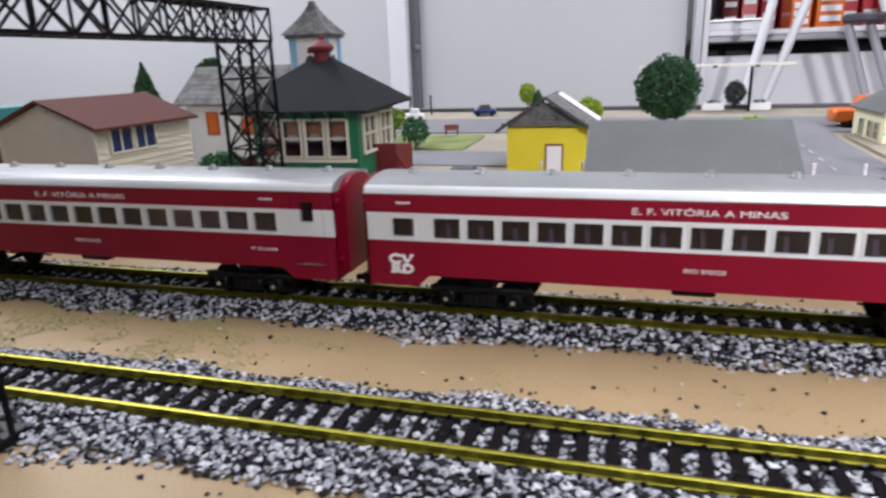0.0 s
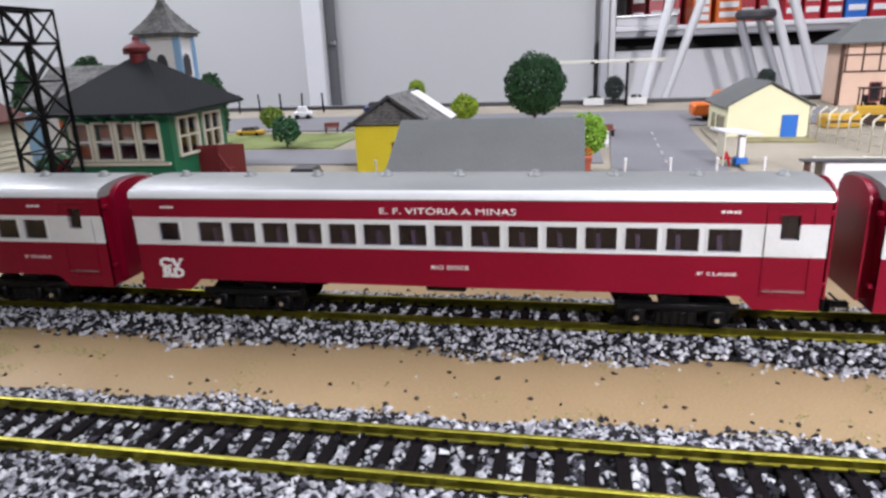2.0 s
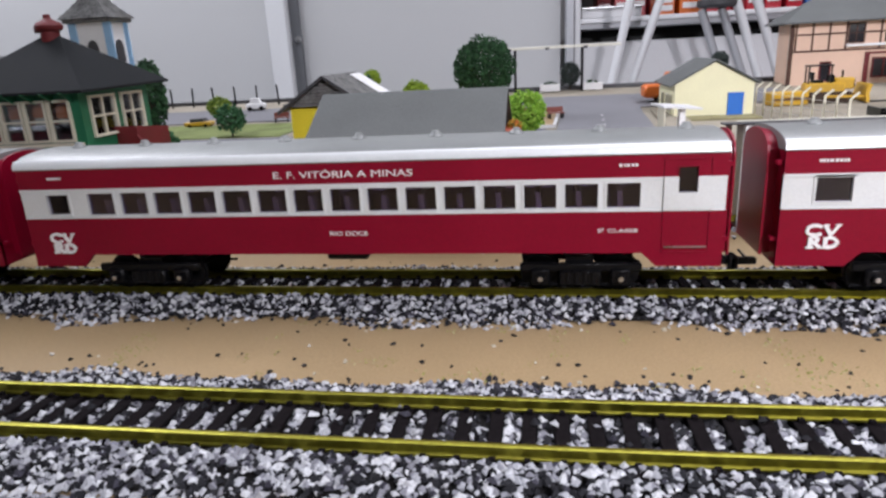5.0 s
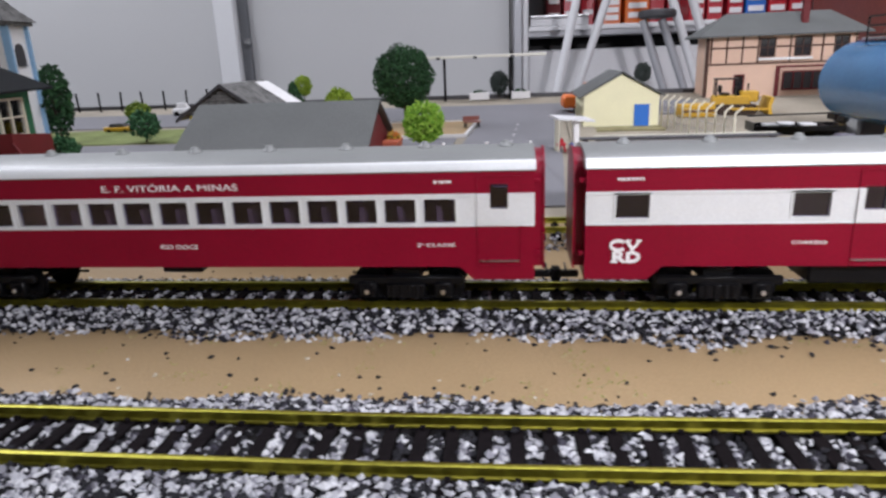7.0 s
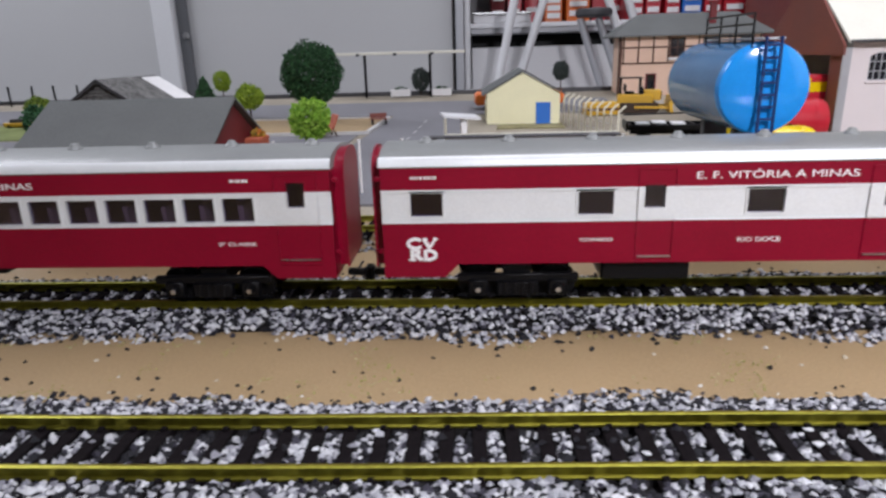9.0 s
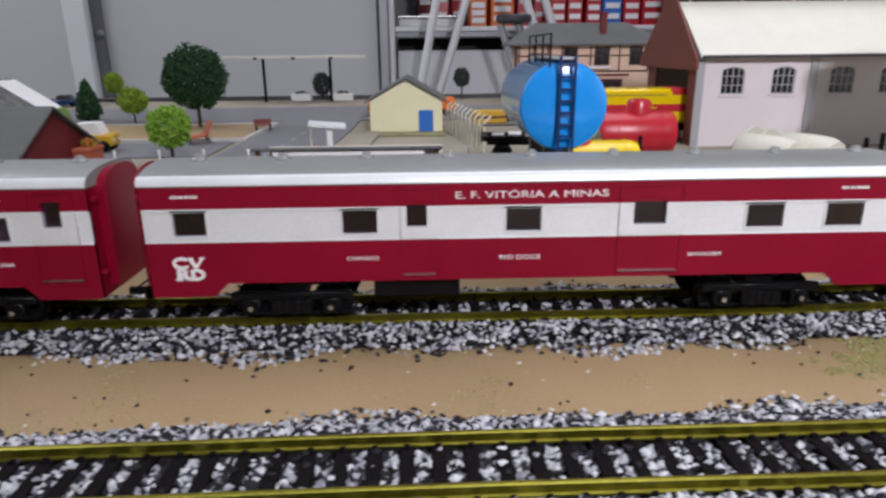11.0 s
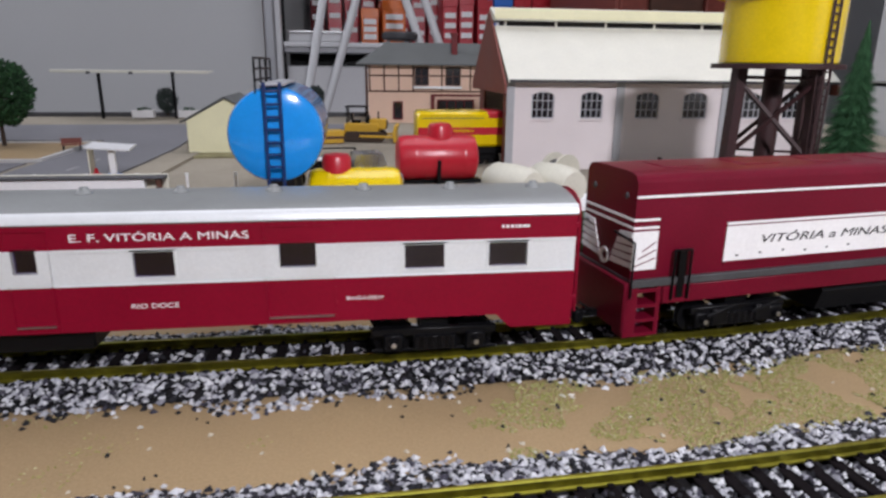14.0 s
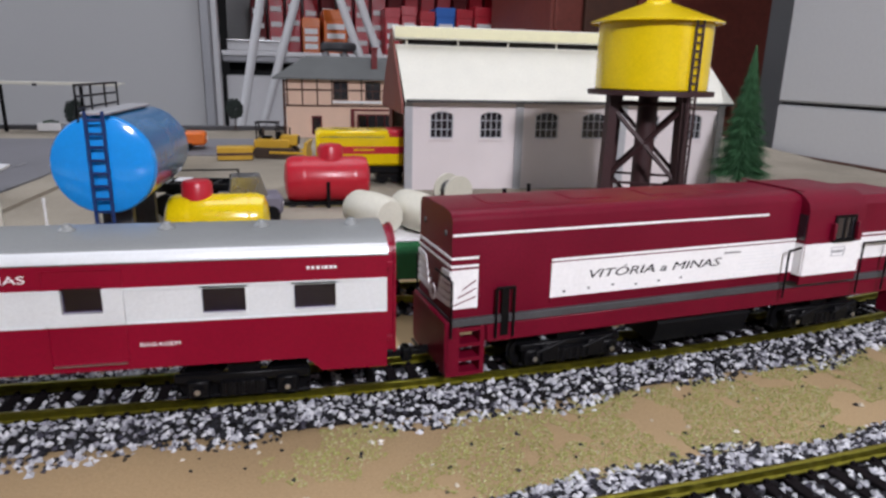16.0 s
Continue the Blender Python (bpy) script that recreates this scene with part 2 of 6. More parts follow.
TOY_RED = material("bright_red_plastic", (0.50, 0.015, 0.03), 0.32, vary=0.08, bump=0.03)
OCHRE = material("machine_yellow_plastic", (0.62, 0.36, 0.02), 0.45, vary=0.12, bump=0.08)
PEACH = material("peach_plaster", (0.76, 0.53, 0.40), 0.65, vary=0.06, bump=0.08)
TIMBER = material("dark_brown_timber", (0.09, 0.035, 0.02), 0.65, vary=0.2, bump=0.15)
PINKISH = material("pale_pink_white_plaster", (0.72, 0.66, 0.66), 0.7, vary=0.05, grain=1200, bump=0.12, blotch=30)
IVORY = material("ivory_card_roof", (0.72, 0.71, 0.62), 0.6, vary=0.04, grain=700, bump=0.05)
RUST = material("rust_brown_steel", (0.034, 0.009, 0.010), 0.6, vary=0.2, bump=0.15)
BROWN_WALL = material("russet_brown_card", (0.20, 0.055, 0.040), 0.65, vary=0.12, bump=0.12)
ROOM_GREY = material("grey_aluminium", (0.42, 0.43, 0.45), 0.4, metal=0.2, vary=0.04, grain=300, bump=0.0, blotch=5)
DARK_GREEN_CAR = material("green_freight_car", (0.02, 0.17, 0.06), 0.5, vary=0.1, bump=0.06)
BEIGE_TANK = material("pale_beige_plastic", (0.62, 0.60, 0.50), 0.5, vary=0.06, bump=0.05)
BALLAST = speckled("black_and_pale_grey_ballast", [(0.0, (0.006, 0.006, 0.011)), (0.40, (0.045, 0.042, 0.062)), (0.47, (0.32, 0.32, 0.36)), (0.60, (0.54, 0.55, 0.59)), (0.80, (0.78, 0.79, 0.82))], 0.8)
STRAY = speckled("stray_dark_and_pale_grains", [(0.0, (0.010, 0.009, 0.010)), (0.58, (0.05, 0.04, 0.04)), (0.72, (0.62, 0.55, 0.42)), (0.90, (0.78, 0.74, 0.66))], 0.8)
GRIT = material("dark_glued_grit", (0.022, 0.020, 0.021), 0.9, vary=0.3, grain=1800, bump=0.6, blotch=120, spec=0.2)
LEAF_DARK = speckled("dark_green_foliage", [(0.0, (0.012, 0.05, 0.016)), (0.35, (0.02, 0.085, 0.025)), (0.75, (0.035, 0.13, 0.04))], 0.9)
LEAF_LIME = speckled("lime_green_foliage", [(0.0, (0.16, 0.36, 0.02)), (0.35, (0.26, 0.50, 0.04)), (0.75, (0.38, 0.62, 0.08))], 0.9)
LEAF_OLIVE = speckled("olive_green_foliage", [(0.0, (0.12, 0.20, 0.02)), (0.4, (0.20, 0.30, 0.03)), (0.75, (0.30, 0.40, 0.06))], 0.9)
LEAF_MOSS = speckled("moss_green_foliage", [(0.0, (0.20, 0.32, 0.015)), (0.4, (0.29, 0.43, 0.025)), (0.75, (0.38, 0.52, 0.05))], 0.9)
LEAF_GREY = speckled("dusty_grey_green_foliage", [(0.0, (0.030, 0.045, 0.040)), (0.4, (0.045, 0.065, 0.058)), (0.75, (0.065, 0.085, 0.075))], 0.9)
LEAF_FIR = speckled("fir_green_bristle", [(0.0, (0.02, 0.09, 0.03)), (0.4, (0.035, 0.14, 0.05)), (0.75, (0.07, 0.22, 0.09))], 0.9)
BARK = material("dark_bark", (0.05, 0.03, 0.02), 0.85, vary=0.2, bump=0.3)
FLOCK = speckled("yellow_green_flock", [(0.0, (0.36, 0.36, 0.10)), (0.4, (0.46, 0.46, 0.16)), (0.75, (0.60, 0.56, 0.30))], 0.95)
CABINET = material("red_brown_varnished_wood", (0.22, 0.05, 0.035), 0.45, vary=0.15, grain=120, bump=0.05, blotch=8)


# ---- room and table ----
def rise(y):
    """Height of the layout: level at the tracks, climbing to the town behind."""
    pts = ((-9, 0.0), (0.33, 0.0), (0.39, 0.0165), (0.58, 0.0185), (0.70, 0.026), (0.77, 0.029), (9, 0.029))
    for (a, za), (b, zb) in zip(pts, pts[1:]):
        if a <= y <= b:
            return za + (zb - za) * (y - a) / (b - a)
    return 0.0


def sheet(x0, x1, y0, y1, lift, nx, ny, skew=0.0, rough=0.0):
    """A sheet that follows the layout's ground, with a thin edge."""
    s = Shape()
    vs, fs = [], []
    for j in range(ny + 1):
        for i in range(nx + 1):
            y = y0 + (y1 - y0) * j / ny
            x = x0 + (x1 - x0) * i / nx + skew * (y - y0)
            vs.append((x, y, rise(y) + lift + rough * noise.noise(Vector((x * 40, y * 40, 0)))))
    n = nx + 1
    for j in range(ny):
        for i in range(nx):
            fs.append((j * n + i, j * n + i + 1, (j + 1) * n + i + 1, (j + 1) * n + i))
    rim = list(range(n)) + [j * n + nx for j in range(1, ny + 1)] + [ny * n + i for i in range(nx - 1, -1, -1)] + [j * n for j in range(ny - 1, 0, -1)]
    low = len(vs)
    vs += [(vs[i][0], vs[i][1], vs[i][2] - lift - 0.0012) for i in rim]
    m = len(rim)
    fs += [(rim[k], low + k, low + (k + 1) % m, rim[(k + 1) % m]) for k in range(m)]
    return s.add(vs, fs)


setting("wall_back", Shape().box(-3.0, 0.115, 1.60, 1.66, -0.95, 1.8), WALL, "smooth light grey painted partition wall", "wall")
setting("wall_behind_shelves", Shape().box(0.115, 3.2, 2.15, 2.2, -0.95, 1.8), WALL, "grey wall behind the open shelves", "wall")
setting("wall_left", Shape().box(-3.06, -3.0, -2.4, 1.66, -0.95, 1.8), WALL, "plain grey side wall of the room", "wall")
setting("wall_front", Shape().box(-3.06, 3.26, -2.46, -2.4, -0.95, 1.8), WALL, "plain grey wall of the room", "wall")
setting("wall_far_side", Shape().box(3.2, 3.26, -2.4, 2.2, -0.95, 1.8), WALL, "plain grey end wall of the room", "wall")
setting("ceiling", Shape().box(-3.06, 3.26, -2.46, 2.2, 1.8, 1.85), ROOM_GREY, "grey panelled ceiling", "ceiling")
setting("floor", Shape().box(-3.06, 3.26, -2.46, 2.2, -1.0, -0.95), ROOM_GREY, "grey floor of the room", "floor")
setting("ground_sand", sheet(-0.95, 0.83, -0.12, 0.330, 0.0, 90, 25, 0, 0.0004), SAND, "tan board with thin sand between the tracks", "ground")
setting("ground_town", sheet(-0.95, 0.83, 0.330, 0.77, 0.0, 60, 36, 0, 0.0006), TOWN, "gritty grey-tan ground of the model town", "ground")
setting("table_top", Shape().box(-0.96, 0.833, -0.13, 0.775, -0.05, -0.004), DARK_GREY, "dark edge of the layout table", "table")
# pilaster on the back wall
pil = thing("wall_pilaster", (-0.54, 1.6, -0.95), 0, "pale grey pilaster with a dark strip on the partition", "pilaster")
part("post", Shape().box(-0.04, 0.012, -0.03, 0, 0, 2.7, 0.004), CLEAN_WHITE, pil)
part("dark_strip", Shape().box(0.0125, 0.037, -0.012, 0, 0, 2.7, 0.002), material("mid_grey_strip", (0.15, 0.155, 0.165), 0.5, vary=0.05, bump=0.0), pil, "dark grey strip")
part("bolt", Shape().lathe([(0, 0), (0.008, 0), (0.006, -0.008), (0, -0.009)], 10, (0.03, -0.013, 1.075), "y"), STEEL, pil)

# ---- tracks ----


def near_line(x):
    u = min(1, max(0, (x - 0.08) / 0.18))
    return 0.131 + 0.0027 * u * u * (3 - 2 * u) + max(0, x - 0.28) ** 2 / 3.5


def main_line(x):
    return 0.2140 + max(0, x - 0.30) ** 2 / 2.25


def rail_shape(line, off, x0, x1, step=0.012):
    prof = [(-0.0011, 0.0029), (-0.0011, 0.0033), (-0.0006, 0.0036), (-0.0006, 0.0046), (-0.0007, 0.0048), (-0.0007, 0.0054), (-0.0005, 0.0055),
            (0.0005, 0.0055), (0.0007, 0.0054), (0.0007, 0.0048), (0.0006, 0.0046), (0.0006, 0.0036), (0.0011, 0.0033), (0.0011, 0.0029)]
    n, m = int((x1 - x0) / step), len(prof)
    vs, fs = [], []
    for i in range(n + 1):
        x = x0 + (x1 - x0) * i / n
        d = (line(x + 1e-3) - line(x - 1e-3)) / 2e-3
        a = math.atan(d)
        for p, z in prof:
            q = off + p
            vs.append((x - math.sin(a) * q, line(x) + math.cos(a) * q, z))
    for i in range(n):
        for j in range(m):
            k = (j + 1) % m
            fs.append((i * m + j, i * m + k, (i + 1) * m + k, (i + 1) * m + j))
    return Shape().add(vs, fs)


def sleeper_shape():
    s = Shape().box(-0.0015, 0.0015, -0.0135, 0.0135, 0.0004, 0.0029, 0.0002)
    for y in (-0.0085, 0.0085):
        for e in (-0.0016, 0.0016):
            s.box(-0.0006, 0.0006, y + e - 0.0005, y + e + 0.0005, 0.0029, 0.0037)
    return s


TIE = 0.0066
tie_mesh = sleeper_shape().mesh("sleeper", SLEEPER)


def track(line, x0, x1, label):
    t = thing("railway_track", (0, 0, 0), 0, label, "track", "tracks")
    for off in (-0.0085, 0.0085):
        part("rail", rail_shape(line, off, x0, x1), BRASS, t)
    n = int((x1 - x0) / TIE)
    for i in range(n):
        x = x0 + i * TIE
        a = math.atan((line(x + 1e-3) - line(x - 1e-3)) / 2e-3)
        o = new("sleeper", tie_mesh)
        o.parent = t
        o.matrix_local = Matrix.Translation((x, line(x), 0)) @ Matrix.Rotation(a + random.uniform(-0.02, 0.02), 4, "Z")
    return t


track(near_line, -0.72, 0.735, "brass-railed model track on dark sleepers in loose ballast")
track(main_line, -0.72, 0.735, "brass-railed model track under the passenger train")


def scatter(line, x0, x1, lo, hi, count, seed, strays=0.0):
    """Loose ballast grains heaped about a line."""
    rng = np.random.default_rng(seed)
    x = rng.uniform(x0, x1, count)
    u = rng.uniform(-1, 1, count)
    edge = 0.0025 * np.sin(x * 55 + seed) + 0.002 * np.sin(x * 131 + 2 * seed) + rng.normal(0, 0.0012, count)
    mid, wide = (lo + hi) / 2, (hi - lo) / 2
    off = mid + u * (wide + edge)
    far = (rng.uniform(0, 1, count) < strays) & (np.abs(u) > 0.4)
    off = np.where(far, mid + np.sign(u) * (wide + rng.exponential(0.0055, count)), off)
    size = rng.uniform(0.0006, 0.0013, count) * np.where(far, 0.80, 1)
    ly = np.array([line(v) for v in x])
    tie = np.abs((x - (-0.72)) / TIE - np.round((x - (-0.72)) / TIE)) * TIE
    onto = (np.abs(off) < 0.0102) & (tie < 0.0016) & (rng.uniform(0, 1, count) > 0.03)
    railed = np.abs(np.abs(off) - 0.0085) < 0.0016
    keep = ~onto & ~railed
    hump = np.clip((wide - np.abs(off - mid)) / 0.009, 0, 1) * 0.0029
    z = np.where(np.abs(off) < 0.0102, np.where(tie < 0.0016, 0.0031, 0.0018), hump) + rng.uniform(-0.0003, 0.0005, count)
    z = np.where(far, 0.0002, z)
    x, off, size, ly, z = x[keep], off[keep], size[keep], ly[keep], z[keep]
    n = len(x)
    base = np.array([(1, 0, 0), (-1, 0, 0), (0, 1, 0), (0, -1, 0), (0, 0, 1), (0, 0, -1)], float)
    v = base[None] * rng.uniform(0.6, 1.25, (n, 6, 1)) + rng.uniform(-0.3, 0.3, (n, 6, 3))
    a = rng.uniform(0, 6.283, n)
    c, s = np.cos(a)[:, None], np.sin(a)[:, None]
    v = np.stack([v[..., 0] * c - v[..., 1] * s, v[..., 0] * s + v[..., 1] * c, v[..., 2] * 0.8], -1) * size[:, None, None]
    v += np.stack([x, ly + off, z], -1)[:, None, :]
    tri = np.array([(0, 2, 4), (2, 1, 4), (1, 3, 4), (3, 0, 4), (2, 0, 5), (1, 2, 5), (3, 1, 5), (0, 3, 5)])
    f = (np.arange(n)[:, None, None] * 6 + tri[None]).reshape(-1, 3)
    me = bpy.data.meshes.new("ballast")
    me.from_pydata(v.reshape(-1, 3).tolist(), [], f.tolist())
    me.materials.append(BALLAST)
    me.materials.append(STRAY)
    me.polygons.foreach_set("material_index", np.repeat(far[keep].astype(np.int32), 8))
    return tagged(new("ballast", me), "loose black and pale grey ballast grains round the sleepers", "ballast", "", "stuff")


def bed(line, x0, x1, lo, hi, top):
    """Low dark heap of glued grit that the loose grains lie on."""
    s, n = Shape(), 120
    xs = [x0 + (x1 - x0) * i / n for i in range(n + 1)]
    prof = ((lo, 0.0001), (lo + 0.006, top), (hi - 0.006, top), (hi, 0.0001))
    vs = [(x, line(x) + p, z) for x in xs for p, z in prof]
    s.add(vs, [(4 * i + j, 4 * i + 4 + j, 4 * i + 5 + j, 4 * i + 1 + j) for i in range(n) for j in range(3)])
    return setting("ballast_bed", s, GRIT, "dark glued grit under the ballast", "ballast")


bed(near_line, -0.45, 0.72, -0.0215, 0.0185, 0.0011)
bed(main_line, -0.60, 0.72, -0.0205, 0.0200, 0.0011)
scatter(near_line, -0.45, 0.72, -0.0255, 0.0225, 62000, 3, 0.013)
scatter(main_line, -0.60, 0.72, -0.0250, 0.024, 58000, 5, 0.014)
scatter(lambda x: 0.2915, 0.09, 0.60, -0.017, 0.017, 9000, 8)


# ---- train ----
def arch(half, z0, z1, crown, n=10):
    """Outline of a coach's cross-section in y and z."""
    pts = [(-half, z0), (-half, z1)]
    pts += [(-half * math.cos(math.pi * i / n), z1 + (crown - z1) * math.sin(math.pi * i / n) ** 0.75) for i in range(1, n)]
    return pts + [(half, z1), (half, z0)]


def wheelset(parent, x):
    s = Shape().rod((x, -0.0092, 0.0108), (x, 0.0092, 0.0108), 0.0009, 8)
    for e in (-1, 1):
        s.lathe([(0, 0.0078 * e), (0.0056, 0.0078 * e), (0.0056, 0.0092 * e), (0.0044, 0.0094 * e), (0, 0.0094 * e)], 20, (x, 0, 0.0108), "y")
        s.lathe([(0.0056, 0.0076 * e), (0.0062, 0.0078 * e), (0.0056, 0.008 * e)], 20, (x, 0, 0.0108), "y")
    return part("wheelset", s, BLACK, parent)


def bogie(parent, x, axles=(-0.0115, 0.0115)):
    s = Shape()
    h = 0.0175
    for e in (-1, 1):
        y = 0.0115 * e
        s.box(x - h, x + h, min(y, y + 0.002 * e), max(y, y + 0.002 * e), 0.0125, 0.0150, 0.0004)
        s.box(x - 0.006, x + 0.006, min(y, y + 0.003 * e), max(y, y + 0.003 * e), 0.0085, 0.0130, 0.0005)
        for a in axles:
            s.box(x + a - 0.0028, x + a + 0.0028, min(y, y + 0.003 * e), max(y, y + 0.003 * e), 0.0085, 0.0135, 0.0006)
            s.lathe([(0, 0.003 * e), (0.0014, 0.003 * e), (0.0014, 0.004 * e), (0, 0.0042 * e)], 10, (x + a, y, 0.0108), "y")
        for k in range(4):
            s.cone((x - 0.0036 + k * 0.0024, y + 0.0026 * e, 0.0090), (x - 0.0036 + k * 0.0024, y + 0.0026 * e, 0.0128), 0.0009, 0.0009, 8)
        s.rod((x - h, y + 0.001 * e, 0.0082), (x + h, y + 0.001 * e, 0.0082), 0.0005, 6)
    s.box(x - 0.004, x + 0.004, -0.0115, 0.0115, 0.0125, 0.0165)
    b = part("bogie", s, BLACK, parent, "black cast bogie")
    for a in axles:
        wheelset(b, x + a)
        for e in (-1, 1):
            part("axle_cap", Shape().lathe([(0, 0.0158 * e), (0.0007, 0.0158 * e), (0.0009, 0.0154 * e), (0, 0.0154 * e)], 10, (x + a, 0, 0.0108), "y"), STEEL, b)
    return b


def coupler(parent, x, e):
    s = Shape().box(min(x, x + e * 0.007), max(x, x + e * 0.007), -0.0012, 0.0012, 0.0105, 0.0125, 0.0003)
    s.box(min(x + e * 0.006, x + e * 0.0085), max(x + e * 0.006, x + e * 0.0085), -0.0028, 0.0022, 0.0095, 0.0135, 0.0005)
    s.rod((x + e * 0.004, -0.004, 0.0135), (x + e * 0.004, 0.004, 0.0135), 0.0004, 6)
    return part("coupler", s, BLACK, parent)


def logo(parent, x, z, y):
    """White two-row monogram as plain shapes."""
    s = Shape()
    w = 0.00045

    def ring(cx, cz, rx, rz, a0, a1, n=9):
        pts = [(cx + rx * math.cos(a0 + (a1 - a0) * i / n), y, cz + rz * math.sin(a0 + (a1 - a0) * i / n)) for i in range(n + 1)]
        for p, q in zip(pts, pts[1:]):
            s.bar(p, q, 2 * w)
    ring(x - 0.0022, z + 0.0016, 0.0021, 0.0014, 0.7, 5.6)
    s.bar((x + 0.0002, y, z + 0.0030), (x + 0.0018, y, z + 0.0003), 2.2 * w)
    s.bar((x + 0.0018, y, z + 0.0003), (x + 0.0036, y, z + 0.0030), 1.6 * w)
    s.box(x - 0.0001, x + 0.0012, y - w, y + w, z + 0.0028, z + 0.0032)
    s.box(x + 0.0028, x + 0.0042, y - w, y + w, z + 0.0028, z + 0.0032)
    s.bar((x - 0.0032, y, z - 0.0032), (x - 0.0032, y, z - 0.0003), 2.4 * w)
    ring(x - 0.0028, z - 0.0010, 0.0016, 0.0008, -1.57, 1.57, 6)
    s.bar((x - 0.0022, y, z - 0.0018), (x - 0.0006, y, z - 0.0032), 2.2 * w)
    s.bar((x + 0.0006, y, z - 0.0032), (x + 0.0006, y, z - 0.0003), 2.4 * w)
    ring(x + 0.0010, z - 0.0018, 0.0026, 0.0014, -1.57, 1.57, 8)
    for a, b in ((-0.0042, -0.0022), (-0.0004, 0.0014)):
        s.box(x + a, x + b, y - w, y + w, z - 0.0035, z - 0.0030)
    return part("monogram", s, WHITE, parent, "white painted monogram")


def bars(name, parent, x0, x1, z, h, y, mat, seed):
    """Small unreadable lettering as short bars."""
    r = random.Random(seed)
    s = Shape()
    x = x0
    while x < x1 - 0.0003:
        w = r.uniform(0.0004, 0.0009)
        s.box(x, min(x + w, x1), y - 0.00012, y + 0.0001, z - h / 2, z + h / 2)
        x += w + r.uniform(0.00025, 0.0005)
    ob = part(name, s, mat, parent)
    return tagged(ob, "", "", "", "stuff")


HALF, CH = 0.0158, 0.1073  # half the width and half the length of a coach


def seat_row(parent, x):
    s = Shape().box(x - 0.0028, x + 0.0018, -0.0125, 0.0125, 0.0225, 0.0262, 0.0006)
    s.prism([(x - 0.0030, 0.0255), (x - 0.0014, 0.0255), (x - 0.0024, 0.0362), (x - 0.0038, 0.0362)], -0.0125, 0.0125)
    return part("seat", s, SEAT, parent)


SEAT = material("dusty_grey_seat", (0.26, 0.23, 0.25), 0.7, vary=0.15, bump=0.1)
INNER = material("dull_mauve_interior", (0.44, 0.37, 0.49), 0.7, vary=0.15, bump=0.05)


